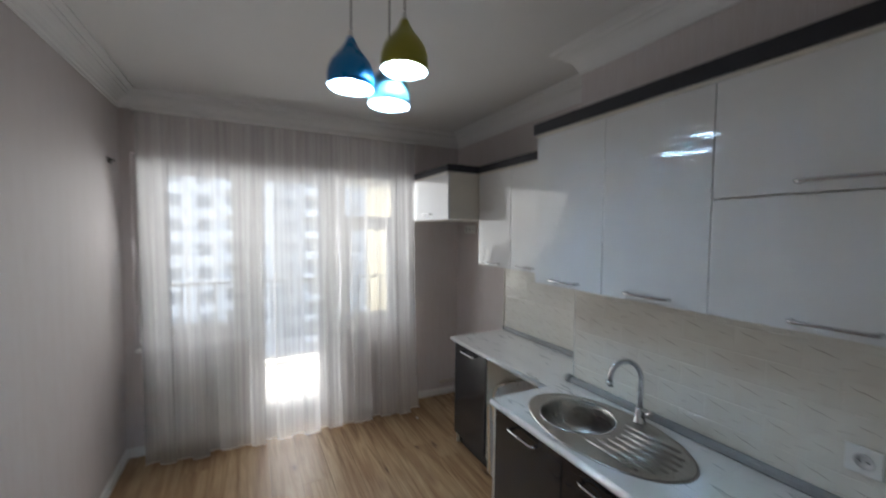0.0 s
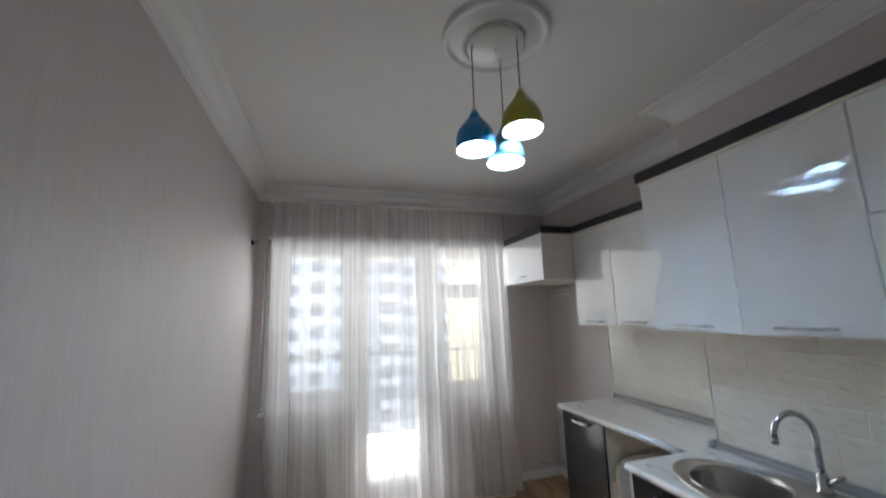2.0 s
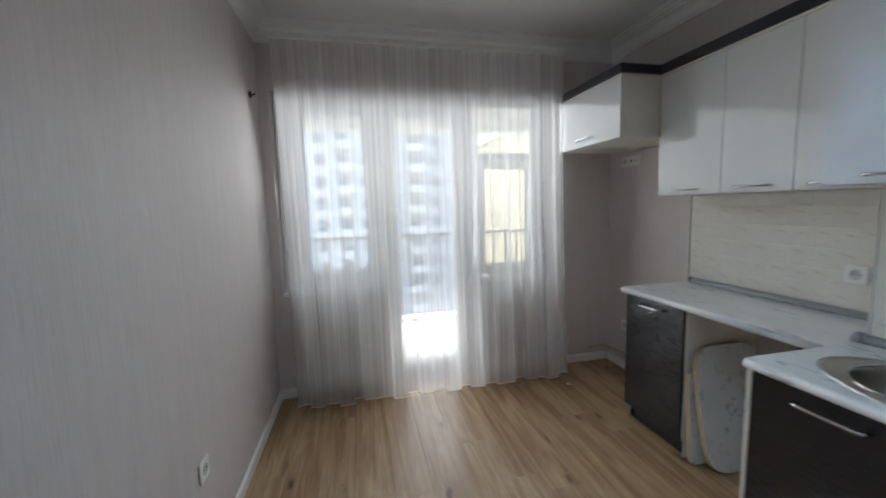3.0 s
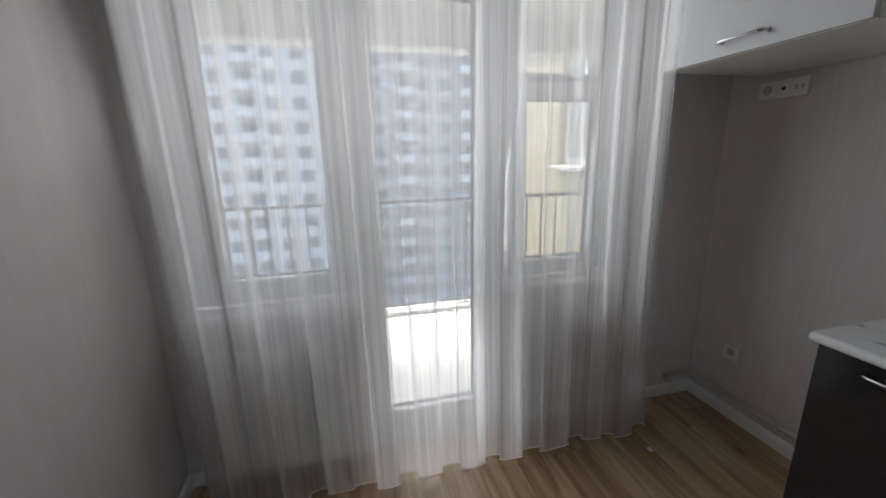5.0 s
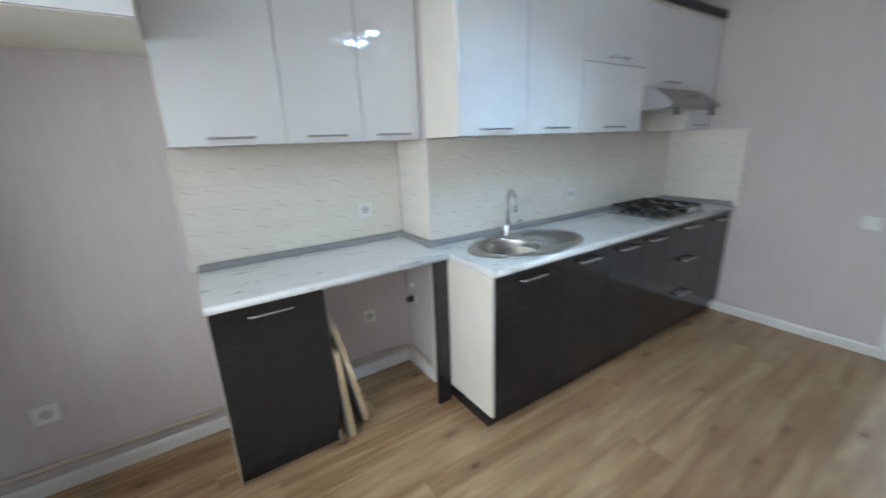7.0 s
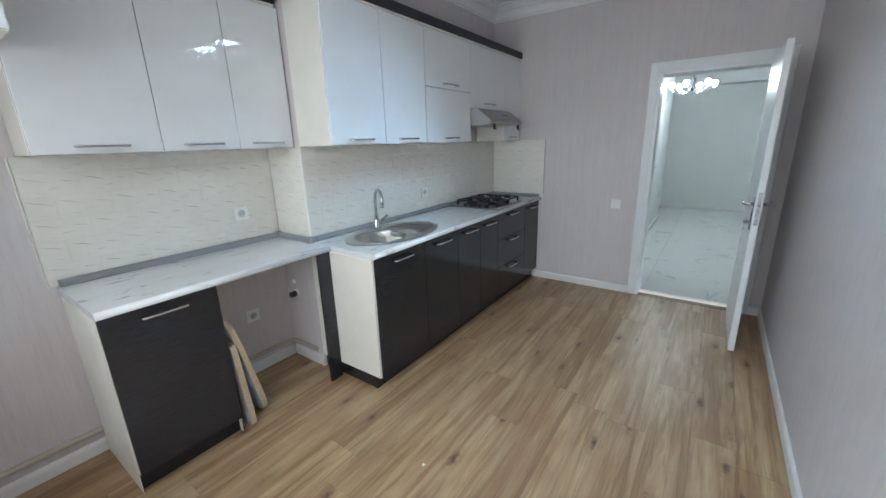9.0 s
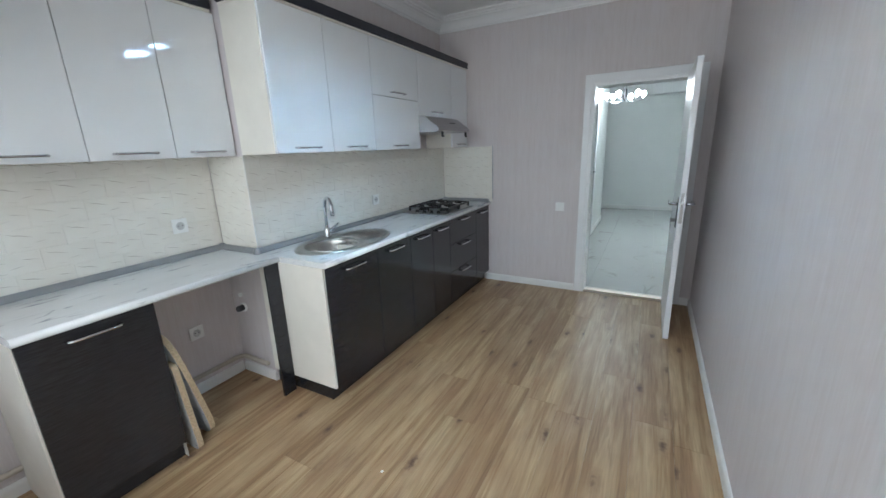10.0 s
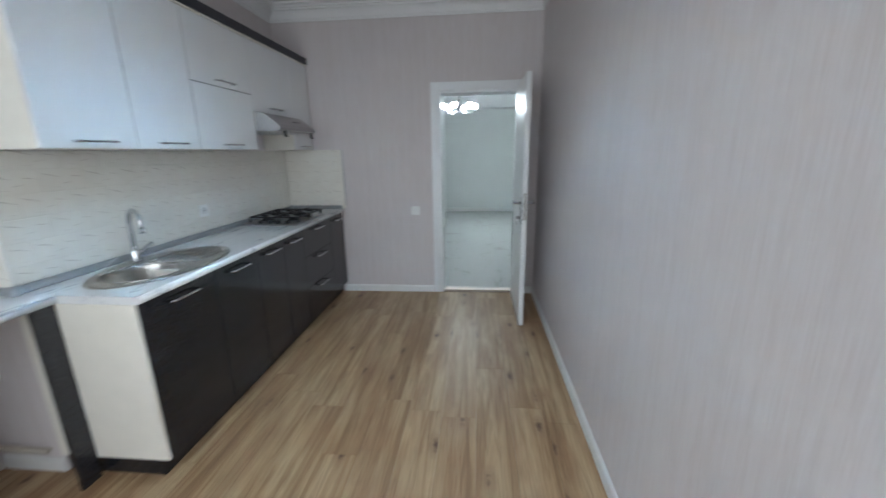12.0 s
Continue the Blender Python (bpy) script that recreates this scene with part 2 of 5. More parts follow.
def darkwood_mat():
    m, n, l, b = principled("dark_gloss_front", (0.03, 0.028, 0.03), 0.15, 0.0, 0.1)
    v = coords(n, l, (1, 0.05, 1))
    g = noise_tex(n, l, v, 330.0, 3.0, 0.6)
    c = ramp(n, l, g, [(0.35, (0.016, 0.0165, 0.02)), (0.7, (0.026, 0.027, 0.032))])
    l.new(c, b.inputs["Base Color"])
    bump(n, l, b, g, 0.004, 0.0003)
    return m


def steel_mat(name, color, rough, scale=(1, 40, 1)):
    m, n, l, b = principled(name, color, rough, 1.0)
    g = noise_tex(n, l, coords(n, l, scale), 60.0, 3.0)
    r = ramp(n, l, g, [(0.3, (rough * 0.75,) * 3), (0.7, (rough * 1.3,) * 3)])
    l.new(r, b.inputs["Roughness"])
    bump(n, l, b, g, 0.015, 0.0002)
    return m


def glow(name, color, strength):
    m = bpy.data.materials.new(name)
    m.use_nodes = True
    b = m.node_tree.nodes["Principled BSDF"]
    b.inputs["Base Color"].default_value = (0.9, 0.9, 0.9, 1)
    b.inputs["Emission Color"].default_value = (*color, 1)
    b.inputs["Emission Strength"].default_value = strength
    return m


def glass_mat():
    m = bpy.data.materials.new("window_glass")
    m.use_nodes = True
    n, l = m.node_tree.nodes, m.node_tree.links
    n.remove(n["Principled BSDF"])
    tr, gl, fr, mx = n.new("ShaderNodeBsdfTransparent"), n.new("ShaderNodeBsdfGlossy"), n.new("ShaderNodeFresnel"), n.new("ShaderNodeMixShader")
    tr.inputs[0].default_value = (0.93, 0.96, 0.95, 1)
    gl.inputs["Roughness"].default_value = 0.02
    fr.inputs[0].default_value = 1.5
    l.new(fr.outputs[0], mx.inputs[0])
    l.new(tr.outputs[0], mx.inputs[1])
    l.new(gl.outputs[0], mx.inputs[2])
    l.new(mx.outputs[0], n["Material Output"].inputs[0])
    return m


def sheer_mat():
    m = bpy.data.materials.new("sheer_fabric")
    m.use_nodes = True
    n, l = m.node_tree.nodes, m.node_tree.links
    n.remove(n["Principled BSDF"])
    geo = n.new("ShaderNodeUVMap")
    sep = n.new("ShaderNodeSeparateXYZ")
    l.new(geo.outputs[0], sep.inputs[0])
    comb = n.new("ShaderNodeCombineXYZ")
    l.new(sep.outputs["X"], comb.inputs["X"])
    l.new(math_node(n, l, "MULTIPLY", sep.outputs["Y"], 0.01), comb.inputs["Y"])
    threads = noise_tex(n, l, comb.outputs[0], 95.0, 2.0, 0.6)
    bands = noise_tex(n, l, comb.outputs[0], 26.0, 2.0, 0.5)
    both = math_node(n, l, "ADD", math_node(n, l, "MULTIPLY", threads, 0.45), math_node(n, l, "MULTIPLY", bands, 0.55))
    weave = ramp(n, l, both, [(0.4, (SHEER_LO,) * 3), (0.6, (SHEER_HI,) * 3)])
    tr, df, tl = n.new("ShaderNodeBsdfTransparent"), n.new("ShaderNodeBsdfDiffuse"), n.new("ShaderNodeBsdfTranslucent")
    for s in (df, tl):
        s.inputs[0].default_value = (0.96, 0.96, 0.96, 1)
    a, b = n.new("ShaderNodeMixShader"), n.new("ShaderNodeMixShader")
    a.inputs[0].default_value = 0.64
    l.new(df.outputs[0], a.inputs[1])
    l.new(tl.outputs[0], a.inputs[2])
    l.new(weave, b.inputs[0])
    l.new(tr.outputs[0], b.inputs[1])
    l.new(a.outputs[0], b.inputs[2])
    l.new(b.outputs[0], n["Material Output"].inputs[0])
    return m


SHEER_LO, SHEER_HI = 0.32, 0.44
M_PAPER = wallpaper_mat()
M_CEIL = plain("ceiling_paint", (0.8, 0.8, 0.8), 0.75, vary=0.02, scale=1.2, relief=0.15, relief_scale=140)
M_PLASTER = plain("moulded_plaster", (0.82, 0.82, 0.82), 0.55, vary=0.02, relief=0.08, relief_scale=90)
M_OAK = oak_mat()
M_SUB = plain("underlay", (0.12, 0.085, 0.055), 0.9)
M_SKIRT = plain("white_skirting", (0.78, 0.78, 0.77), 0.35, vary=0.03)
M_WHITE = plain("white_gloss_front", (0.77, 0.785, 0.80), 0.015, coat=0.3, vary=0.01)
M_CREAM = plain("cream_melamine", (0.78, 0.75, 0.68), 0.42, vary=0.03, scale=8, relief=0.05)
M_EDGE = plain("edge_band", (0.45, 0.45, 0.46), 0.35)
M_TRIM = plain("dark_trim", (0.02, 0.021, 0.03), 0.42, vary=0.04)
M_DARK = darkwood_mat()
M_TOP = vein_mat("marble_laminate", (0.74, 0.75, 0.755), (0.34, 0.36, 0.39), 0.14, 6.5, 1.0, (1.7, 0.4, 1), 0.3, 0.2, width=0.028)
M_TILE = tile_mat()
M_GROUT = plain("grout", (0.77, 0.745, 0.685), 0.8)
M_ALU = steel_mat("aluminium_strip", (0.42, 0.43, 0.45), 0.3)
M_STEEL = steel_mat("stainless_steel", (0.42, 0.41, 0.39), 0.3)
M_HOBPLATE = plain("hob_steel", (0.3, 0.3, 0.3), 0.3, 1.0, vary=0.03)
M_HOODSTEEL = plain("hood_steel", (0.36, 0.36, 0.37), 0.3, 1.0, vary=0.03)
M_CHROME = plain("chrome", (0.6, 0.61, 0.63), 0.1, 1.0, vary=0.02)
M_IRON = plain("black_enamel", (0.012, 0.012, 0.013), 0.4, vary=0.2, scale=40)
M_RUBBER = plain("dark_plastic", (0.03, 0.03, 0.032), 0.5)
M_PLASTIC = plain("white_plastic", (0.8, 0.8, 0.78), 0.3, vary=0.02)
M_SOCKET = plain("socket_inner", (0.55, 0.55, 0.54), 0.4)
M_PVC = plain("white_pvc", (0.82, 0.82, 0.82), 0.28, vary=0.02)
M_SEAL = plain("rubber_seal", (0.05, 0.05, 0.05), 0.7)
M_GLASS = glass_mat()
M_SHEER = sheer_mat()
M_ENAMEL = plain("radiator_enamel", (0.78, 0.78, 0.76), 0.3, vary=0.03)
M_BLUE = plain("blue_lacquer", (0.008, 0.25, 0.6), 0.28, vary=0.03)
M_OLIVE = plain("olive_lacquer", (0.43, 0.41, 0.05), 0.3, vary=0.03)
M_TEAL = plain("pale_blue_lacquer", (0.20, 0.42, 0.5), 0.3, vary=0.03)
M_INNER = plain("white_shade_lining", (0.85, 0.85, 0.85), 0.5)
M_BULB = glow("bulb_glow", (0.47, 0.74, 1.0), BULB)
M_CORD = plain("grey_cord", (0.12, 0.12, 0.12), 0.5)
M_DOOR = plain("white_door_paint", (0.79, 0.80, 0.81), 0.3, vary=0.02)
M_HALLWALL = plain("pale_green_paint", (0.75, 0.77, 0.755), 0.5, vary=0.03, scale=1.5, relief=0.05)
M_HALLFLOOR = vein_mat("marble_floor_tile", (0.6, 0.61, 0.6), (0.3, 0.27, 0.24), 0.07, 1.8, 0.6, (1, 0.6, 1), 0.6)
M_PIPE = plain("painted_pipe", (0.47, 0.42, 0.35), 0.45, vary=0.08)
M_STRIPWOOD = plain("brown_threshold", (0.2, 0.13, 0.08), 0.45, vary=0.1)
M_SEALSTRIP = plain("grey_strip", (0.27, 0.28, 0.29), 0.3, vary=0.04)
M_CHIP = plain("raw_chipboard", (0.52, 0.40, 0.26), 0.85, vary=0.25, scale=120, relief=0.5, relief_scale=260)
M_BALC = plain("balcony_tile", (0.62, 0.62, 0.61), 0.5, vary=0.05)
M_BALCJOINT = plain("balcony_joint", (0.3, 0.3, 0.29), 0.9, vary=0.1)
M_FACADE = plain("cream_render", (0.55, 0.475, 0.32), 0.85, vary=0.08, scale=0.8, relief=0.2, relief_scale=60)
M_TOWER = plain("pale_render", (0.7, 0.69, 0.67), 0.85, vary=0.08, scale=0.1)
M_TOWER2 = plain("grey_render", (0.52, 0.51, 0.5), 0.85, vary=0.1, scale=0.1)
M_FARGLASS = plain("far_window", (0.24, 0.25, 0.26), 0.25, vary=0.2, scale=0.3)
M_SLAB = plain("white_slab", (0.74, 0.74, 0.73), 0.7, vary=0.05)
M_RAIL = plain("grey_rail_paint", (0.10, 0.10, 0.105), 0.4)
M_GROUND = plain("far_ground", (0.12, 0.12, 0.11), 0.9, vary=0.3, scale=0.05)
M_BAR = plain("grey_print", (0.2, 0.2, 0.2), 0.5)

# ---- the shell of the kitchen ----
T = 0.16
WX0, WX1, WTOP, WPAR = 0.07, 2.29, 2.30, 0.80       # window opening: sides, head, parapet
PX0, PX1 = 0.87, 1.535                              # balcony door between the parapets
DX0, DX1, DTOP = 0.17, 0.955, 2.0                   # opening of the room door

floor = structure("floor", block(-T, 0, -0.12, XR + T, L + T, -0.0085), M_SUB, "oak laminate floor with knots laid lengthwise", "floor")

structure("wall_west", block(-T, -T, -0.12, 0, L, CEIL), M_PAPER, "plain wall with pinkish grey striped wallpaper", "wall")
_bm = block(XR, YS - 0.4, -0.12, XR + T, L, CEIL)
structure("wall_east", _bm, M_PAPER, "wallpapered wall behind the fridge recess and far worktop", "wall")
structure("wall_column", block(XM, 0, -0.12, XR, YS, CEIL), M_PAPER, "projecting wallpapered wall behind the sink and hob", "wall")
_bm = block(DX1, -T, -0.12, XR, 0, CEIL)
box(_bm, 0, -T, -0.12, DX0, 0, CEIL)
box(_bm, DX0, -T, DTOP, DX1, 0, CEIL)
structure("wall_south", _bm, M_PAPER, "wallpapered wall with the hall doorway", "wall")
_bm = block(-T, L, -0.12, WX0, L + 0.26, CEIL)
box(_bm, WX1, L, -0.12, XR + T, L + 0.26, CEIL)
box(_bm, WX0, L, WTOP, WX1, L + 0.26, CEIL)
box(_bm, WX0, L, -0.12, PX0, L + 0.26, WPAR)
box(_bm, PX1, L, -0.12, WX1, L + 0.26, WPAR)
box(_bm, PX0, L, -0.12, PX1, L + 0.26, 0.02)
structure("wall_north", _bm, M_PAPER, "wallpapered wall with balcony door and windows", "wall")
structure("ceiling", block(-T, -T, CEIL, XR + T, L + 0.26, CEIL + 0.2), M_CEIL, "plain white painted ceiling", "ceiling")


def cornice():
    """A moulded cornice that runs round the whole room."""
    poly = [(0, 0), (XM, 0), (XM, YS), (XR, YS), (XR, L), (0, L)]
    prof = [(0.001, -0.13), (0.014, -0.13), (0.016, -0.112), (0.026, -0.108), (0.034, -0.09), (0.05, -0.07), (0.074, -0.053), (0.10, -0.046), (0.104, -0.034),
            (0.125, -0.032), (0.128, -0.02), (0.16, -0.014), (0.175, -0.012), (0.178, -0.0005)]
    bm = bmesh.new()
    rings = []
    for d, z in prof:
        ring = []
        for i, (x, y) in enumerate(poly):
            (ax, ay), (bx, by) = poly[i - 1], poly[(i + 1) % len(poly)]
            n1 = Vector((-(y - ay), x - ax)).normalized()
            n2 = Vector((-(by - y), bx - x)).normalized()
            ring.append(bm.verts.new((x + 0.72 * d * (n1.x + n2.x), y + 0.72 * d * (n1.y + n2.y), CEIL + z)))
        rings.append(ring)
    for a, b in zip(rings, rings[1:]):
        for i in range(len(poly)):
            bm.faces.new((a[i], a[(i + 1) % len(poly)], b[(i + 1) % len(poly)], b[i]))
    return structure("trim_cornice", bm, M_PLASTER, "white moulded plaster cornice", "cornice")


cornice()


def skirting(name, x0, y0, x1, y1, nx, ny):
    """A white skirting board along a wall whose inward side is (nx, ny)."""
    prof = [(0.0, 0), (0.014, 0), (0.014, 0.052), (0.011, 0.062), (0.005, 0.07), (0.0, 0.07)]
    bm = bmesh.new()
    ends = []
    for x, y in ((x0, y0), (x1, y1)):
        ends.append([bm.verts.new((x + nx * (d + 0.001), y + ny * (d + 0.001), z)) for d, z in prof])
    k = len(prof)
    for i in range(k):
        bm.faces.new((ends[0][i], ends[0][(i + 1) % k], ends[1][(i + 1) % k], ends[1][i]))
    bm.faces.new(ends[0][::-1])
    bm.faces.new(ends[1])
    structure(name, bm, M_SKIRT, "white skirting board along the wall", "baseboard")


skirting("baseboard_1", 0, 0.015, 0, L, 1, 0)
skirting("baseboard_2", 1.02, 0, 1.985, 0, 0, 1)
skirting("baseboard_3", 0.015, 0, 0.09, 0, 0, 1)
skirting("baseboard_4", XR, 2.475, XR, L, -1, 0)
skirting("baseboard_5", PX1 + 0.02, L, XR - 0.015, L, 0, -1)
skirting("baseboard_6", XM + 0.005, YS, XR - 0.015, YS, 0, 1)
skirting("baseboard_7", 0.015, L, PX0 - 0.02, L, 0, -1)

# ---- window wall ----
GY = L + 0.155      # plane of the glass


def frame_bars(x0, z0, x1, z1, w, y0, y1, bevel=0.006):
    bm = bmesh.new()
    box(bm, x0, y0, z0, x0 + w, y1, z1, bevel)
    box(bm, x1 - w, y0, z0, x1, y1, z1, bevel)
    box(bm, x0 + w, y0 + 0.001, z0, x1 - w, y1 - 0.001, z0 + w, bevel)
    box(bm, x0 + w, y0 + 0.001, z1 - w, x1 - w, y1 - 0.001, z1, bevel)
    return bm


def sash(name, parent, x0, z0, x1, z1, w=0.075, proud=0.02, handle=None):
    s = part(name, frame_bars(x0, z0, x1, z1, w, GY - 0.035 - proud, GY + 0.03), M_PVC, parent)
    part("seal", frame_bars(x0 + w - 0.004, z0 + w - 0.004, x1 - w + 0.004, z1 - w + 0.004, 0.01, GY - 0.012, GY + 0.012, 0), M_SEAL, s, "black rubber glazing seal")
    g = part("pane", block(x0 + w, GY - 0.004, z0 + w, x1 - w, GY + 0.004, z1 - w), M_GLASS, s, "clear window glass")
    g.visible_shadow = False
    if handle:
        hx, hz = handle
        bm = block(hx - 0.014, GY - 0.065 - proud, hz - 0.035, hx + 0.014, GY - 0.035 - proud, hz + 0.035, 0.004)
        sweep(bm, [(hx, GY - 0.06 - proud, hz), (hx, GY - 0.085 - proud, hz), (hx, GY - 0.09 - proud, hz - 0.03), (hx, GY - 0.09 - proud, hz - 0.12)], 0.009, 8)
        part("handle", bm, M_PVC, s, "white window handle")
    return s


def window_unit(name, x0, z0, x1, z1, label, kind):
    w = thing(name, (x0, GY, z0), label, kind, kind="structure")
    part("window_frame", frame_bars(x0, z0, x1, z1, 0.05, GY - 0.035, GY + 0.04), M_PVC, w)
    return w


_w = window_unit("window_1", WX0 + 0.002, WPAR + 0.03, 0.838, WTOP - 0.002, "white plastic window over the radiator behind sheer curtain", "window")
sash("sash", _w, 0.19, WPAR + 0.075, 0.80, WTOP - 0.045, 0.075, 0.02)
_bm = block(0.122, GY - 0.03, WPAR + 0.08, 0.188, GY + 0.03, WTOP - 0.052, 0.004)
part("filler_strip", _bm, M_PVC, _w)
_w = window_unit("window_2", 1.562, WPAR + 0.03, WX1 - 0.002, WTOP - 0.002, "white plastic window with small upper vent pane", "window")
sash("sash", _w, 1.632, WPAR + 0.045, 2.19, 1.835, 0.08, 0.02, (2.165, 1.3))
sash("sash", _w, 1.632, 1.84, 2.19, WTOP - 0.01, 0.035, 0.0)
part("transom", block(1.612, GY - 0.034, 1.80, 2.24, GY + 0.04, 1.86, 0.004), M_PVC, _w)
part("filler_strip", block(2.192, GY - 0.03, WPAR + 0.08, 2.239, GY + 0.03, WTOP - 0.052, 0.004), M_PVC, _w)
_w = window_unit("door_2", 0.840, 0.022, 1.560, WTOP - 0.002, "white plastic glazed balcony door behind sheer curtain", "door")
sash("sash", _w, 0.872, 0.045, 1.528, WTOP - 0.035, 0.085, 0.02, (0.915, 1.1))
for _i, (_a, _b) in enumerate(((WX0 + 0.004, PX0 + 0.012), (PX1 - 0.012, WX1 - 0.004))):
    structure("trim_sill_%d" % (_i + 1), block(_a, L - 0.035, WPAR + 0.001, _b, GY - 0.036, WPAR + 0.028, 0.006, 2), M_PVC, "white plastic window sill", "window sill")


# ---- doorway to the hall ----
def architrave():
    d = thing("door_1", (DX0, 0, 0), "white painted interior door standing open into the kitchen", "door", kind="structure")
    bm = block(0.955, -0.002, 0, 1.015, 0.02, 2.06, 0.004)
    box(bm, 0.085, -0.002, 0, 0.17, 0.02, 2.06, 0.004)
    box(bm, 0.1705, -0.002, 1.985, 0.9545, 0.0195, 2.06, 0.004)
    part("architrave", bm, M_DOOR, d)
    bm = block(0.925, -T - 0.02, 0, 0.9549, 0.012, 1.99, 0.003)
    box(bm, 0.1701, -T - 0.02, 0, 0.20, 0.012, 1.99, 0.003)
    box(bm, 0.2001, -T - 0.02, 1.96, 0.9249, 0.012, 1.99, 0.003)
    part("jamb", bm, M_DOOR, d)
    part("threshold", block(0.2005, -0.05, -0.002, 0.9245, 0.012, 0.006, 0.002), M_STRIPWOOD, d, "narrow brown threshold strip")
    # the leaf, standing open at about a right angle
    x0, x1, y0, y1 = 0.188, 0.226, 0.026, 0.80
    leaf = part("leaf", block(x0, y0, 0.008, x1, y1, 1.985, 0.003), M_DOOR, d)
    hz, hy = 1.035, 0.745
    for s, xf in ((1, x1), (-1, x0)):
        part("lock_plate", block(min(xf, xf + s * 0.007), hy - 0.022, hz - 0.17, max(xf, xf + s * 0.007), hy + 0.022, hz + 0.05, 0.003), M_CHROME, leaf, "brushed metal lock plate")
        bm = bmesh.new()
        sweep(bm, [(xf + s * 0.004, hy, hz), (xf + s * 0.045, hy, hz), (xf + s * 0.055, hy - 0.012, hz), (xf + s * 0.056, hy - 0.07, hz), (xf + s * 0.054, hy - 0.12, hz + 0.002)], [0.011, 0.011, 0.0105, 0.0095, 0.009], 10)
        part("handle", bm, M_CHROME, leaf, "curved metal lever handle")
    part("latch_plate", block(x0 + 0.009, y1 - 0.0005, hz - 0.13, x1 - 0.009, y1 + 0.002, hz + 0.08), M_STEEL, leaf)
    bm = block(x1 + 0.01, hy - 0.003, hz - 0.13, x1 + 0.04, hy + 0.003, hz - 0.105, 0.001)
    lathe(bm, [(0.001, hz - 0.175), (0.013, hz - 0.172), (0.013, hz - 0.15), (0.001, hz - 0.145)], x1 + 0.036, hy, 12, 0.3)
    part("key", bm, M_CHROME, leaf, "small keys hanging in the lock")
    bm = bmesh.new()
    for z in (0.22, 1.0, 1.75):
        sweep(bm, [(0.198, 0.019, z), (0.198, 0.019, z + 0.09)], 0.007, 8)
    part("hinge", bm, M_STEEL, d)


architrave()

# ---- hall beyond the door ----
HX0, HX1, HY, HEND = -0.9, 1.22, -5.55, -4.05
structure("hall_floor", block(HX0 - 0.5, HY - T, -0.12, 4.2, -T, -0.014), M_GROUT, "polished pale marble hall floor tiles", "floor")
structure("hall_wall_far", block(HX0 - 0.5, HY - T, -0.12, 4.2, HY, 2.75), M_HALLWALL, "plain pale green hall wall", "wall")
structure("hall_wall_west", block(HX0 - T, HY, -0.12, HX0, -T - 0.001, 2.75), M_HALLWALL, "plain pale hall side wall", "wall")
_bm = block(HX1, -1.75, -0.12, HX1 + T, -T, 2.75)
box(_bm, HX1, HEND, -0.12, HX1 + T, -2.62, 2.75)
box(_bm, HX1, -2.62, 2.03, HX1 + T, -1.75, 2.75)
structure("hall_wall_east", _bm, M_HALLWALL, "pale hall wall with a white door", "wall")
# unseen wall, added to keep sky light from leaking into the hall
structure("hall_sky_blocker", block(HX0 - T, -T, -0.12, -T - 0.001, 0, 2.75), M_HALLWALL, "unseen plain wall closing the hall against sky light", "wall")
structure("hall_wall_end", block(4.2, HY, -0.12, 4.2 + T, HEND + 0.2, 2.75), M_HALLWALL, "plain hall end wall", "wall")
structure("hall_wall_turn", block(HX1 + T, HEND, -0.12, 4.2, HEND + T, 2.75), M_HALLWALL, "plain hall wall round the corner", "wall")
structure("hall_ceiling", block(HX0 - 0.5, HY - T, 2.75, 4.2 + T, -T, 2.9), M_CEIL, "white hall ceiling", "ceiling")
structure("hall_beam", block(HX0, HY, 2.36, 4.2, HY + 0.35, 2.75), M_CEIL, "white boxed beam along the hall wall", "beam")
_bm = block(HX0, HY + 0.001, 0, 4.2, HY + 0.016, 0.09, 0.004)
structure("baseboard_8", _bm, M_SKIRT, "white hall skirting board", "baseboard")
structure("baseboard_9", block(HX1 - 0.016, HEND, 0, HX1 - 0.001, -2.70, 0.09, 0.004), M_SKIRT, "white hall skirting board", "baseboard")
structure("baseboard_10", block(HX1 - 0.016, -1.67, 0, HX1 - 0.001, -T, 0.09, 0.004), M_SKIRT, "white hall skirting board", "baseboard")
_d = thing("door_3", (HX1, -2.2, 0), "closed white panelled door in the hall", "door", kind="structure")
_bm = block(HX1 - 0.015, -2.70, 0, HX1 + 0.02, -2.62, 2.1, 0.003)
box(_bm, HX1 - 0.015, -1.75, 0, HX1 + 0.02, -1.67, 2.1, 0.003)
box(_bm, HX1 - 0.0145, -2.6195, 2.03, HX1 + 0.02, -1.7505, 2.1, 0.003)
part("architrave", _bm, M_DOOR, _d)
_leaf = part("leaf", block(HX1 + 0.025, -2.618, 0.008, HX1 + 0.065, -1.752, 2.028, 0.003), M_DOOR, _d)
_bm = bmesh.new()
for _za, _zb in ((0.15, 0.85), (1.1, 1.88)):
    box(_bm, HX1 + 0.017, -2.48, _za, HX1 + 0.026, -1.89, _zb, 0.004)
part("panel", _bm, M_DOOR, _leaf)
_bm = block(HX1 + 0.014, -2.57, 0.87, HX1 + 0.026, -2.53, 1.09, 0.003)
sweep(_bm, [(HX1 + 0.02, -2.55, 1.03), (HX1 - 0.025, -2.55, 1.03), (HX1 - 0.03, -2.53, 1.03), (HX1 - 0.03, -2.44, 1.03)], 0.009, 8)
part("handle", _bm, M_CHROME, _leaf, "metal lever handle on plate")


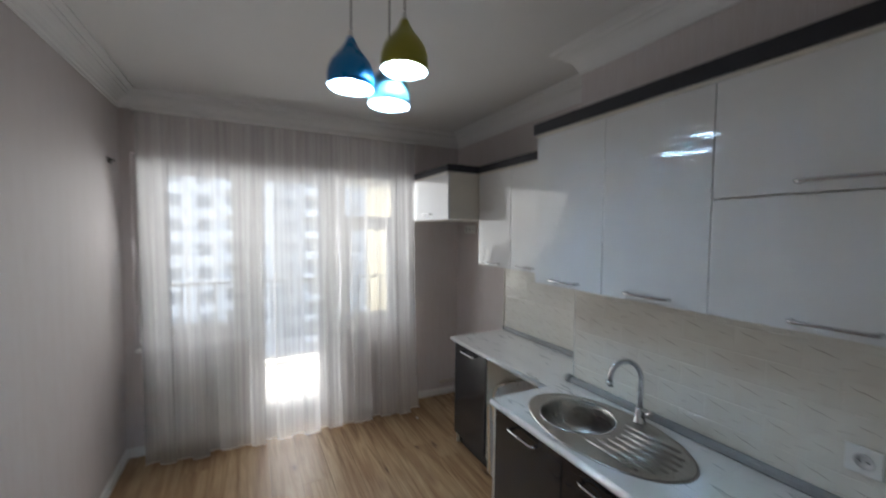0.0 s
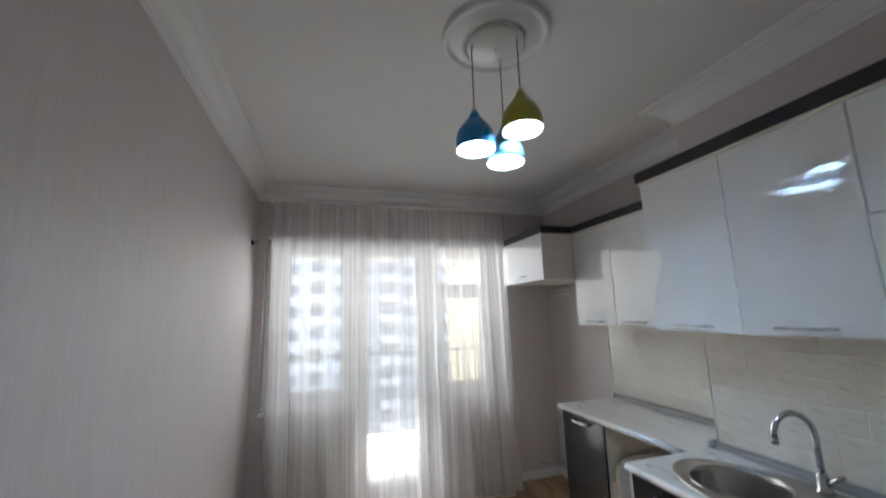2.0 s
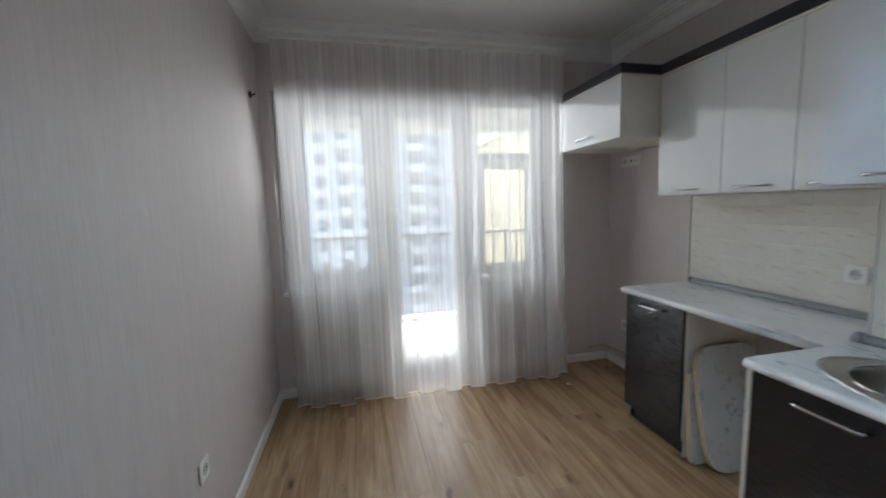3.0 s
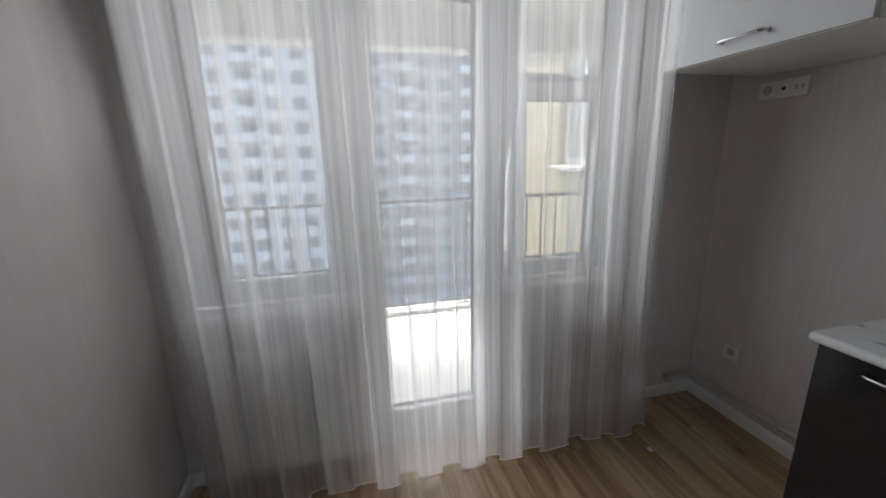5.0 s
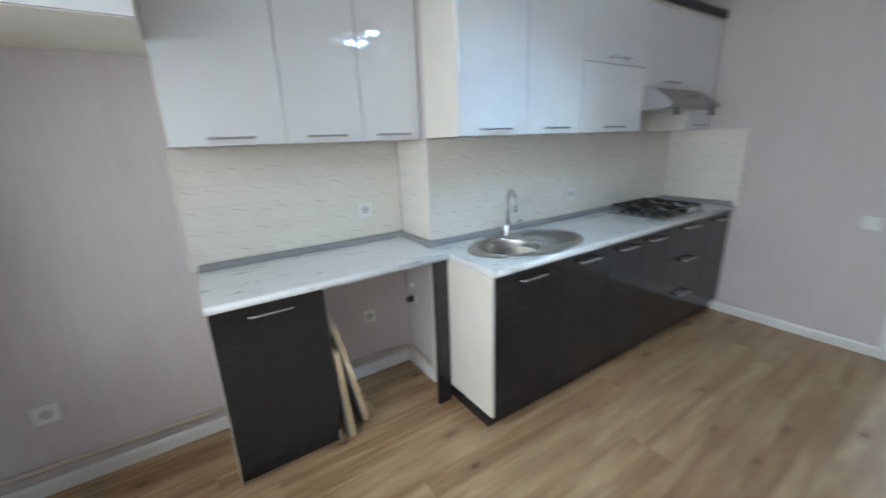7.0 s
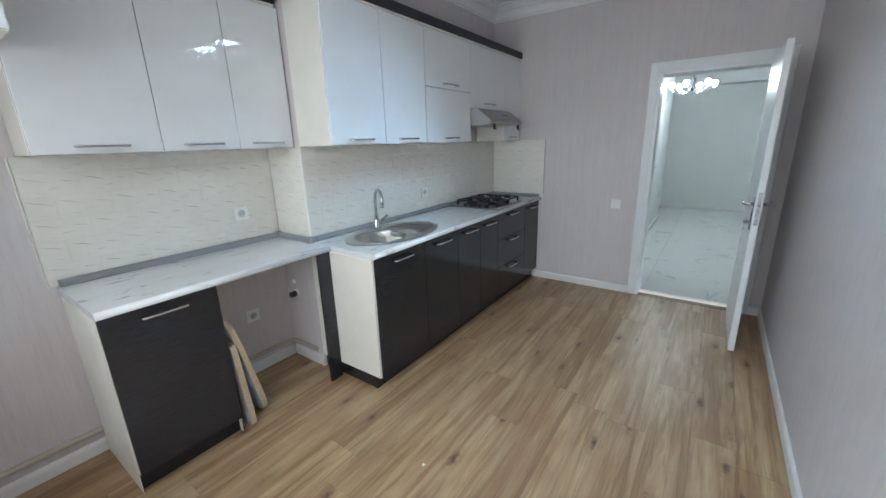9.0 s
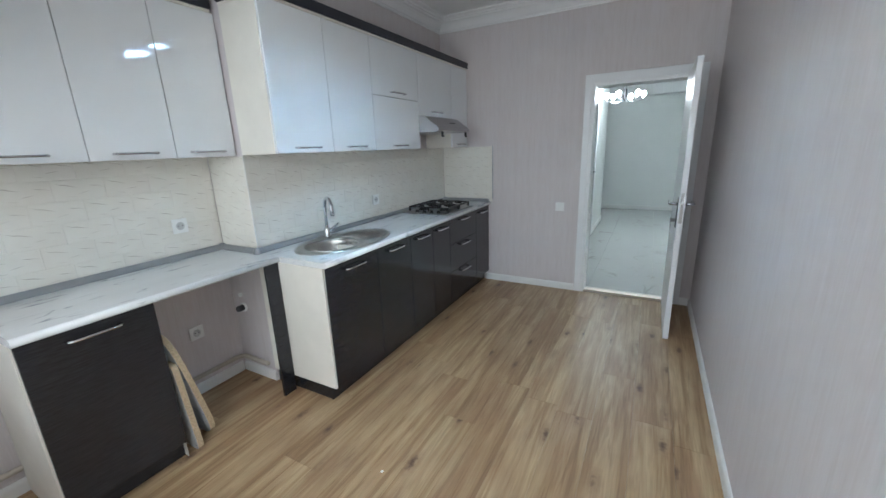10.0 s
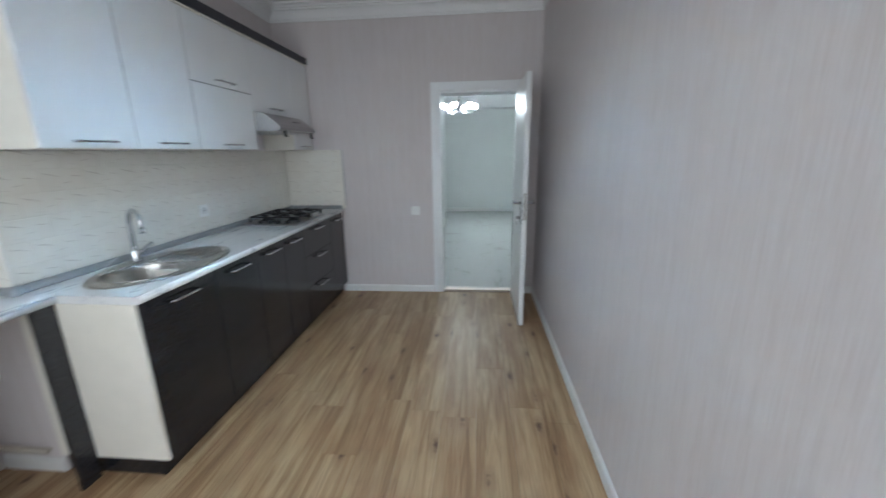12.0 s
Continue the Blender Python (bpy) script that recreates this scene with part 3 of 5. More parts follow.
def chandelier():
    cx, cy, z = 0.86, -2.6, 2.10
    c = thing("chandelier", (cx, cy, 2.75), "dark metal hall chandelier with lit white glass globes", "chandelier")
    bm = bmesh.new()
    lathe(bm, [(0, 2.75), (0.05, 2.749), (0.045, 2.72), (0.008, 2.70), (0.008, z + 0.12), (0.028, z + 0.1), (0.028, z - 0.02), (0.01, z - 0.06), (0, z - 0.065)], cx, cy, 16)
    part("stem", bm, M_RUBBER, c)
    for k in range(6):
        a = k * math.tau / 6 + 0.25
        ux, uy = math.cos(a), math.sin(a)
        bm = bmesh.new()
        sweep(bm, [(cx + ux * r, cy + uy * r, zz) for r, zz in ((0.02, z + 0.02), (0.08, z - 0.05), (0.16, z - 0.08), (0.23, z - 0.05), (0.25, z - 0.01))], 0.006, 8)
        arm = part("arm", bm, M_CHROME, c)
        bm = bmesh.new()
        lathe(bm, [(0.009, z - 0.012), (0.02, z), (0.031, z + 0.02), (0.031, z + 0.042), (0.022, z + 0.058), (0.0, z + 0.064)], cx + 0.25 * ux, cy + 0.25 * uy, 16)
        part("globe", bm, M_HALLGLOBE, arm, "glowing white glass globe")


M_HALLGLOBE = glow("hall_globe", (0.93, 0.985, 1.0), HALLGLOBE)
chandelier()


# ---- kitchen units ----
def handle(parent, at, axis, length=0.13, out=(-1, 0, 0), label="chrome bow handle"):
    """A slim bow handle: at its middle on the front, axis the way it runs."""
    at, ax, o = Vector(at), Vector(axis), Vector(out)
    h = length / 2
    pts = [at - ax * h + o * -0.002, at - ax * h + o * 0.02, at - ax * (h - 0.004) + o * 0.028, at - ax * (h - 0.014) + o * 0.032, at + o * 0.033,
           at + ax * (h - 0.014) + o * 0.032, at + ax * (h - 0.004) + o * 0.028, at + ax * h + o * 0.02, at + ax * h + o * -0.002]
    bm = bmesh.new()
    sweep(bm, pts, [0.0075, 0.0072, 0.007, 0.0066, 0.006, 0.0066, 0.007, 0.0072, 0.0075], 10, 0.85)
    return part("handle", bm, M_CHROME, parent, label)


Y = (0, 1, 0)


def carcass(parent, x0, y0, z0, x1, y1, z1, t=0.018, top=True):
    """The cream boards of a cabinet, each a part."""
    boards = [("side_board", (x0, y0, z0, x1, y0 + t, z1)), ("side_board", (x0, y1 - t, z0, x1, y1, z1)), ("bottom_board", (x0, y0 + t, z0, x1, y1 - t, z0 + t)),
              ("back_board", (x1 - 0.006, y0 + t, z0 + t, x1 - 0.001, y1 - t, z1 - t))]
    if top:
        boards.append(("top_board", (x0, y0 + t, z1 - t, x1, y1 - t, z1)))
    for nm, b in boards:
        part(nm, block(*b, 0.0008), M_CREAM, parent, "cream melamine board")


def front(parent, x, y0, y1, z0, z1, material, gap=0.0018):
    return part("door", block(x, y0 + gap, z0 + gap, x + 0.017, y1 - gap, z1 - gap, 0.0015, 2), material, parent)


UZ0, UZ1, FZ1 = 1.474, 2.235, 2.205


def wall_unit(name, x, xb, y0, y1, label, fronts, z0=UZ0, z1=UZ1, group="wall cabinets", length=0.15):
    """A wall cabinet with gloss fronts: each (z0, z1, handle z, handle length)."""
    c = thing(name, (xb, (y0 + y1) / 2, z0), label, "cabinet", group)
    carcass(c, x + 0.018, y0 + 0.0005, z0, xb, y1 - 0.0005, z1)
    for a, b, hz, hl in fronts:
        d = front(c, x, y0, y1, a, b, M_WHITE)
        d["label"] = "glossy white door"
        if hl:
            handle(d, (x, (y0 + y1) / 2, hz), Y, hl)
    return c


UX = 2.198
wall_unit("wall_cabinet", UX, XM - 0.002, 2.03, 2.46, "tall glossy white wall cabinet beside the corner", [(UZ0, UZ1, UZ0 + 0.03, 0.17)])
wall_unit("wall_cabinet", UX, XM - 0.002, 1.60, 2.03, "tall glossy white wall cabinet over the sink", [(UZ0, UZ1, UZ0 + 0.03, 0.17)])
wall_unit("wall_cabinet", UX, XM - 0.002, 0.985, 1.60, "glossy white wall cabinet with two stacked flap doors", [(UZ0, 1.857, UZ0 + 0.03, 0.17), (1.857, UZ1, 1.857 + 0.032, 0.17)])
wall_unit("hood_cabinet", UX, XM - 0.002, 0.37, 0.985, "short glossy white cabinet over the cooker hood", [(1.745, UZ1, 1.745 + 0.04, 0.17)], 1.745)
wall_unit("wall_cabinet", UX, XM - 0.002, 0.004, 0.37, "narrow glossy white wall cabinet at the end wall", [(UZ0, UZ1, UZ0 + 0.03, 0.15)])
FX = 2.545
for _a, _b in ((2.463, 2.785), (2.785, 3.14), (3.14, 3.575)):
    wall_unit("wall_cabinet", FX, XR - 0.002, _a, _b, "glossy white wall cabinet over the far worktop", [(UZ0 - 0.005, FZ1, UZ0 + 0.025, 0.17)], UZ0 - 0.005, FZ1)
wall_unit("fridge_cabinet", 2.26, XR - 0.002, 3.577, 4.315, "wide glossy white flap cabinet over the fridge recess", [(1.838, FZ1, 1.838 + 0.05, 0.17)], 1.838, FZ1)


def trim_run(name, pts, base, label, top):
    """The dark crown strip over a run of cabinets, with the pale rail under it."""
    t = thing(name, base, label, "crown trim")
    for nm, z0, z1, o, mat, lab in (("rail", top + 0.0005, top + 0.014, 0.004, M_CREAM, "pale rail under the dark strip"), ("strip", top + 0.0145, top + 0.07, 0.016, M_TRIM, "")):
        bm = bmesh.new()
        for (x0, y0, x1, y1) in pts(o):
            box(bm, x0, y0, z0, x1, y1, z1, 0.002)
        part(nm, bm, mat, t, lab)


trim_run("crown_trim", lambda o: [(UX - o, 0.003, UX + 0.07, 2.46 + o), (UX + 0.0705, 2.40, XM - 0.003, 2.46 + o)], (UX, 1.2, UZ1), "dark glossy crown strip on the sink side cabinets", UZ1)
trim_run("crown_trim", lambda o: [(FX - o, 2.463 + 0.018, FX + 0.06, 3.577 - o - 0.001), (2.26 - o, 3.577 - o, 2.33, 4.315 + o), (2.3305, 3.577 - o, XR - 0.003, 3.65)], (FX, 3.2, FZ1),
         "dark glossy crown strip stepping out over the fridge cabinet", FZ1)


def base_unit(y0, y1, label, fronts, x=1.955, xb=XM - 0.002):
    c = thing("base_cabinet", (xb, (y0 + y1) / 2, 0), label, "cabinet", "base cabinets")
    carcass(c, x + 0.018, y0 + 0.0005, 0.1, xb, y1 - 0.0005, WT - 0.0345, top=False)
    for a, b, hz in fronts:
        d = front(c, x, y0, y1, a, b, M_DARK)
        d["label"] = "dark grained glossy front"
        handle(d, (x, (y0 + y1) / 2, hz), Y, 0.17)
    part("plinth", block(x + 0.055, y0, 0.0, x + 0.071, y1, 0.099), M_DARK, c)
    return c


_full = [(0.1, WT - 0.036, WT - 0.083)]
base_unit(1.99, 2.455, "dark glossy base cabinet under the sink bowl", _full)
base_unit(1.59, 1.99, "dark glossy base cabinet under the drainer", _full)
base_unit(1.255, 1.59, "dark glossy base cabinet beside the sink", _full)
base_unit(0.95, 1.255, "dark glossy base cabinet before the hob", _full)
base_unit(0.36, 0.95, "dark glossy base cabinet with three drawers under the hob", [(0.1, 0.36, 0.325), (0.36, 0.62, 0.585), (0.62, WT - 0.036, WT - 0.07)])
base_unit(0.004, 0.36, "narrow dark glossy base cabinet at the end wall", _full)
_c = base_unit(3.122, 3.572, "single dark glossy base cabinet beside the open recess", _full, 2.335, XR - 0.002)
part("side_panel", block(2.362, 3.5725, 0.0, XR - 0.02, 3.5745, WT - 0.035), M_CREAM, _c)
part("side_panel", block(2.362, 3.1195, 0.0, XR - 0.02, 3.1215, WT - 0.035), M_CREAM, _c)
# end panel of the sink run and the dark filler beside it
single("end_panel", block(1.957, 2.4565, 0.1, XM - 0.004, 2.4735, WT - 0.035, 0.001), M_CREAM, (2.2, 2.46, 0.1), "cream side panel closing the sink cabinet run", "panel")
single("plinth_return", block(2.012, 2.436, 0, XM - 0.004, 2.4515, 0.0985), M_DARK, (2.2, 2.46, 0), "dark plinth board under the cream end panel", "plinth")
single("filler_panel", block(2.31, 2.475, 0, 2.328, 2.562, WT - 0.035, 0.001), M_DARK, (2.32, 2.51, 0), "dark upright filler panel carrying the worktop corner", "panel")


def worktop():
    t = thing("worktop", (2.2, 2.4, WT - 0.034), "white marbled laminate worktop with rounded front edge", "worktop")
    z0, z1 = WT - 0.034, WT
    # sink cut-out is an ellipse, so the slab is built round it
    bm = bmesh.new()
    cx, cy, a, b = SINK
    x0, x1, y0, y1 = 1.945, XM - 0.001, 0.002, 2.467
    n = 64
    top = [bm.verts.new((cx + 0.93 * a * math.cos(k * math.tau / n), cy + 0.93 * b * math.sin(k * math.tau / n), z1)) for k in range(n)]
    ya, yb = cy - b - 0.03, y1

    def rim(k):
        c, s = math.cos(k * math.tau / n), math.sin(k * math.tau / n)
        f = min(((x1 - cx) / c if c > 0 else (x0 - cx) / c) if abs(c) > 1e-6 else 1e9, ((yb - cy) / s if s > 0 else (ya - cy) / s) if abs(s) > 1e-6 else 1e9)
        return (cx + f * c, cy + f * s, z1)

    out = [bm.verts.new(rim(k)) for k in range(n)]
    for k in range(n):
        bm.faces.new((top[k], top[(k + 1) % n], out[(k + 1) % n], out[k]))
        q = [bm.verts.new((top[j % n].co.x, top[j % n].co.y, z0)) for j in (k, k + 1)]
        bm.faces.new((top[k], top[(k + 1) % n], q[1], q[0]))
    for px, py in ((x0, ya), (x1, ya), (x1, yb), (x0, yb)):
        o = sorted(out, key=lambda v: (v.co.x - px) ** 2 + (v.co.y - py) ** 2)[:2]
        bm.faces.new((o[0], bm.verts.new((px, py, z1)), o[1]))
    box(bm, x0, y0, z0, x1, ya - 0.0002, z1)
    part("slab", bm, M_TOP, t)
    # rounded front edges
    bm = bmesh.new()
    prof = arc(0.0, 0.0, 0.017, 90, 270, 8)
    for path in (((x0, y0), (x0, y1)), ((2.31, y1 + 0.0), (2.31, 3.578))):
        rows = [[bm.verts.new((px + dx, py, (z0 + z1) / 2 + dz)) for dx, dz in prof] for px, py in path]
        for i in range(len(prof) - 1):
            f = bm.faces.new((rows[0][i], rows[0][i + 1], rows[1][i + 1], rows[1][i]))
            f.smooth = True
        bm.faces.new(rows[0])
        bm.faces.new(rows[1][::-1])
    part("front_edge", bm, M_TOP, t)
    bm = block(x0, y1, z0, 2.31, y1 + 0.003, z1)
    part("end_edge", bm, M_TOP, t)
    part("far_slab", block(2.31, y1 + 0.0002, z0, XR - 0.001, 3.578, z1), M_TOP, t)


SINK = (2.197, 2.008, 0.235, 0.387)
worktop()


def edge_strip():
    s = thing("backsplash_strip", (2.6, 2.4, WT), "grey aluminium sealing strip where worktop meets tiles", "sealing strip")
    prof = [(0.0, 0.0), (0.022, 0.0), (0.024, 0.006), (0.018, 0.02), (0.008, 0.03), (0.0, 0.032)]
    path = [(XR - 0.012, 3.56), (XR - 0.012, YS + 0.012), (XM - 0.012, YS + 0.012), (XM - 0.012, 0.012), (1.95, 0.012)]
    for i in range(4):
        (xa, ya), (xb, yb) = path[i], path[i + 1]
        d = Vector((xb - xa, yb - ya)).normalized()
        nrm = Vector((d.y, -d.x))
        bm = bmesh.new()
        rows = []
        for px, py in ((xa, ya), (xb, yb)):
            rows.append([bm.verts.new((px + nrm.x * o, py + nrm.y * o, WT + 0.0005 + z)) for o, z in prof])
        k = len(prof)
        for j in range(k):
            bm.faces.new((rows[0][j], rows[0][(j + 1) % k], rows[1][(j + 1) % k], rows[1][j]))
        bm.faces.new(rows[0])
        bm.faces.new(rows[1][::-1])
        part("strip", bm, M_SEALSTRIP, s)
    for px, py in path[1:4]:
        bm = bmesh.new()
        lathe(bm, [(0, WT + 0.04), (0.016, WT + 0.036), (0.026, WT + 0.02), (0.028, WT + 0.001)], px - 0.006, py + 0.006, 14)
        part("corner_cap", bm, M_SEALSTRIP, s, "grey plastic corner cap")
    bm = block(XR - 0.04, 3.56, WT + 0.0005, XR - 0.012, 3.57, WT + 0.034, 0.003)
    part("end_cap", bm, M_SEALSTRIP, s)


edge_strip()


def sink():
    cx, cy, a, b = SINK
    s = thing("sink", (cx, cy, WT), "oval stainless steel sink with round bowl and ribbed drainer", "sink")
    z = WT
    bm = bmesh.new()
    n = 64
    bx, by, br = cx - 0.0, cy + 0.135, 0.168
    loops = []
    for f, dz in ((1.0, 0.0008), (0.995, 0.005), (0.965, 0.007), (0.94, 0.003)):
        loops.append([bm.verts.new((cx + f * a * math.cos(k * math.tau / n), cy + f * b * math.sin(k * math.tau / n), z + dz)) for k in range(n)])
    inner = [bm.verts.new((bx + br * math.cos(k * math.tau / n), by + br * math.sin(k * math.tau / n), z + 0.003)) for k in range(n)]
    loops.append(inner)
    for f, dz in ((0.975, -0.004), (0.95, -0.02), (0.93, -0.10), (0.87, -0.135), (0.7, -0.15), (0.2, -0.154), (0.19, -0.16)):
        loops.append([bm.verts.new((bx + f * br * math.cos(k * math.tau / n), by + f * br * math.sin(k * math.tau / n), z + dz)) for k in range(n)])
    for i, (p, q) in enumerate(zip(loops, loops[1:])):
        for k in range(n):
            f = bm.faces.new((p[k], p[(k + 1) % n], q[(k + 1) % n], q[k]))
            f.smooth = i != 3
    bm.faces.new(loops[-1])
    part("basin", bm, M_STEEL, s)
    bm = bmesh.new()
    sweep(bm, [(bx + br * math.cos(k * math.tau / 48), by + br * math.sin(k * math.tau / 48), z + 0.003) for k in range(49)], 0.0035, 6, cap=False)
    part("bowl_rim", bm, M_CHROME, s)
    for i in range(7):
        px = cx - 0.126 + i * 0.042
        span = 0.93 * b * math.sqrt(max(0, 1 - ((px - cx) / (0.93 * a)) ** 2))
        ya = cy - span + 0.03
        yb = by - math.sqrt(max(0, (br + 0.03) ** 2 - (px - bx) ** 2)) if abs(px - bx) < br + 0.03 else by
        bm = bmesh.new()
        sweep(bm, [(px, ya, z + 0.003), (px, (ya + yb) / 2, z + 0.006), (px, yb - 0.02, z + 0.003)], 0.007, 8, 0.8)
        part("drainer_rib", bm, M_STEEL, s)
    bm = bmesh.new()
    lathe(bm, [(0.034, z - 0.152), (0.034, z - 0.149), (0.022, z - 0.149), (0.018, z - 0.155), (0, z - 0.155)], bx, by, 20)
    part("drain", bm, M_CHROME, s, "round chrome drain")
    bm = bmesh.new()
    sweep(bm, [(bx + 0.13, by - 0.118, z - 0.05), (bx + 0.122, by - 0.11, z - 0.05)], 0.014, 12)
    part("overflow", bm, M_CHROME, s)


sink()


def tap():
    x, y, z = 2.40, 1.97, WT + 0.004
    t = thing("tap", (x, y, z), "chrome swan neck mixer tap on the sink", "tap")
    bm = bmesh.new()
    lathe(bm, [(0, z), (0.027, z), (0.027, z + 0.006), (0.021, z + 0.012), (0.021, z + 0.055), (0.017, z + 0.068), (0, z + 0.07)], x, y, 20)
    body = part("body", bm, M_CHROME, t)
    bm = bmesh.new()
    pts = [(x, y, z + 0.06), (x, y, z + 0.17)]
    r = 0.07
    for k in range(0, 13):
        a = radians(180 - k * 15.5)
        d = r + r * math.cos(a)
        pts.append((x - 0.9 * d, y + 0.44 * d, z + 0.195 + r * 1.2 * math.sin(a)))
    sweep(bm, pts, 0.0115, 12)
    sp = part("spout", bm, M_CHROME, t)
    e = Vector(pts[-1])
    bm = bmesh.new()
    sweep(bm, [e + Vector((0, 0, 0.004)), e - Vector((0, 0, 0.02))], 0.0135, 12)
    part("aerator", bm, M_CHROME, sp)
    bm = bmesh.new()
    sweep(bm, [(x, y - 0.015, z + 0.035), (x - 0.01, y - 0.04, z + 0.05), (x - 0.03, y - 0.085, z + 0.085)], [0.014, 0.011, 0.007], 10)
    part("lever", bm, M_CHROME, t)


tap()


def hob():
    x0, x1, y0, y1, z = 1.985, 2.455, 0.37, 0.945, WT
    h = thing("gas_hob", ((x0 + x1) / 2, (y0 + y1) / 2, z), "four burner steel gas hob with black iron grates", "hob")
    part("plate", block(x0, y0, z + 0.0008, x1, y1, z + 0.012, 0.005, 2), M_HOBPLATE, h)
    for i, (u, v, r) in enumerate(((0.27, 0.30, 0.045), (0.27, 0.74, 0.03), (0.74, 0.30, 0.03), (0.74, 0.74, 0.038))):
        px, py = x0 + u * (x1 - x0), y0 + 0.04 + v * (y1 - y0 - 0.11)
        bm = bmesh.new()
        lathe(bm, [(r + 0.012, z + 0.012), (r + 0.012, z + 0.02), (r, z + 0.024), (r, z + 0.03), (r - 0.004, z + 0.034), (0, z + 0.035)], px, py, 24)
        part("burner", bm, M_IRON, h)
    for k in range(2):
        ya, yb = y0 + 0.035 + k * 0.235, y0 + 0.26 + k * 0.235
        bm = bmesh.new()
        zz = z + 0.058
        for px in (x0 + 0.03, (x0 + x1) / 2, x1 - 0.03):
            box(bm, px - 0.007, ya, zz - 0.014, px + 0.007, yb, zz, 0.003)
        for py in (ya + 0.004, yb - 0.006):
            box(bm, x0 + 0.036, py - 0.006, zz - 0.0115, x1 - 0.036, py + 0.006, zz - 0.0005, 0.003)
        for px in (x0 + 0.03, (x0 + x1) / 2, x1 - 0.03):
            for py in (ya + 0.008, yb - 0.008):
                box(bm, px - 0.006, py - 0.006, z + 0.012, px + 0.006, py + 0.006, zz - 0.01)
        ym = (ya + yb) / 2
        for px in (x0 + 0.14, x1 - 0.14):
            for s in (-1, 1):
                box(bm, px - 0.005, ym + s * 0.03 if s > 0 else ya + 0.01, zz - 0.012, px + 0.005, yb - 0.01 if s > 0 else ym - 0.03, zz + 0.012, 0.002)
            box(bm, px - 0.085, ym - 0.005, zz - 0.01, px - 0.03, ym + 0.005, zz + 0.006, 0.002)
            box(bm, px + 0.03, ym - 0.005, zz - 0.01, px + 0.085, ym + 0.005, zz + 0.006, 0.002)
        part("grate", bm, M_IRON, h, "black cast iron pan grate")
    for k in range(4):
        bm = bmesh.new()
        lathe(bm, [(0.019, z + 0.012), (0.019, z + 0.016), (0.015, z + 0.02), (0.013, z + 0.034), (0, z + 0.035)], x0 + 0.1 + k * 0.075, y1 - 0.035, 16)
        part("knob", bm, M_IRON, h)


hob()


def hood():
    x0, x1, y0, y1 = 2.03, XM - 0.003, 0.372, 0.983
    h = thing("cooker_hood", (2.3, 0.68, 1.62), "slim steel cooker hood with sloping curved front", "cooker hood")
    prof = [(UX - 0.02, 1.742), (UX - 0.06, 1.735), (2.09, 1.70), (2.03, 1.655), (2.01, 1.632), (2.01, 1.618), (2.03, 1.612), (x1, 1.612), (x1, 1.742)]
    bm = bmesh.new()
    ends = [[bm.verts.new((px, y, pz)) for px, pz in prof] for y in (y0, y1)]
    k = len(prof)
    for i in range(k):
        f = bm.faces.new((ends[0][i], ends[0][(i + 1) % k], ends[1][(i + 1) % k], ends[1][i]))
    bm.faces.new(ends[0])
    bm.faces.new(ends[1][::-1])
    part("shell", bm, M_HOODSTEEL, h)
    part("filter", block(2.05, y0 + 0.02, 1.606, x1 - 0.03, y1 - 0.02, 1.6115), M_ALU, h, "grey metal mesh filter")
    for yy in (y0 + 0.04, y1 - 0.10):
        bm = block(2.018, yy, 1.575, 2.035, yy + 0.02, 1.612, 0.003)
        box(bm, 2.012, yy - 0.004, 1.565, 2.03, yy + 0.024, 1.577, 0.003)
        part("clip", bm, M_RUBBER, h, "dark plastic clip under the hood")
    bm = block(2.06, y0 + 0.2, 1.685, 2.066, y0 + 0.3, 1.69)
    part("switch_bar", bm, M_RUBBER, h)


hood()


# ---- sockets and switches ----
def outlet(name, at, out, label, kind="socket", w=0.084, h=0.084):
    """A wall plate. out is the wall's inward side, along x or y."""
    o = Vector(out)
    side = Vector((-o.y, o.x, 0))
    rot = Matrix((side.to_tuple(), (0, 0, 1), o.to_tuple())).transposed().to_4x4()
    t = thing(name, at, label, "socket" if kind == "socket" else "switch")

    def put(nm, bm, mat, lab=""):
        bmesh.ops.transform(bm, matrix=Matrix.Translation(at) @ rot, verts=bm.verts)
        return part(nm, bm, mat, t, lab)

    pl = put("plate", block(-w / 2, -h / 2, 0.0006, w / 2, h / 2, 0.009, 0.003, 2), M_PLASTIC)
    if kind == "socket":
        bm = bmesh.new()
        lathe(bm, [(0.0, 0.0092), (0.019, 0.0092), (0.0195, 0.0105), (0.0225, 0.0105), (0.0235, 0.0088)], 0, 0, 24)
        put("well", bm, M_SOCKET)
        # contact holes are solid dark discs, their inner shade put into the colour
        for s in (-1, 1):
            bm = bmesh.new()
            lathe(bm, [(0.0, 0.0104), (0.003, 0.0104), (0.003, 0.009)], s * 0.0095, 0, 10)
            put("contact_hole_shade", bm, M_RUBBER)
    elif kind == "switch":
        put("rocker", block(-0.028, -0.028, 0.009, 0.028, 0.028, 0.0125, 0.002), M_PLASTIC)
    return t, put


outlet("socket", (XM - 0.0125, 1.295, 1.065), (-1, 0, 0), "white single socket on the tiles beside the tap")
outlet("socket", (XR - 0.0125, 2.70, 1.085), (-1, 0, 0), "white single socket on the tiles above far worktop")
outlet("socket", (XR, 2.73, 0.405), (-1, 0, 0), "white single socket on wallpaper under the worktop")
outlet("socket", (XR, 4.225, 0.385), (-1, 0, 0), "white single socket low in the fridge recess")
outlet("socket", (0, 3.03, 0.435), (1, 0, 0), "white single socket low on the plain wall")
outlet("light_switch", (1.195, 0, 0.864), (0, 1, 0), "white light switch beside the hall door", "switch")
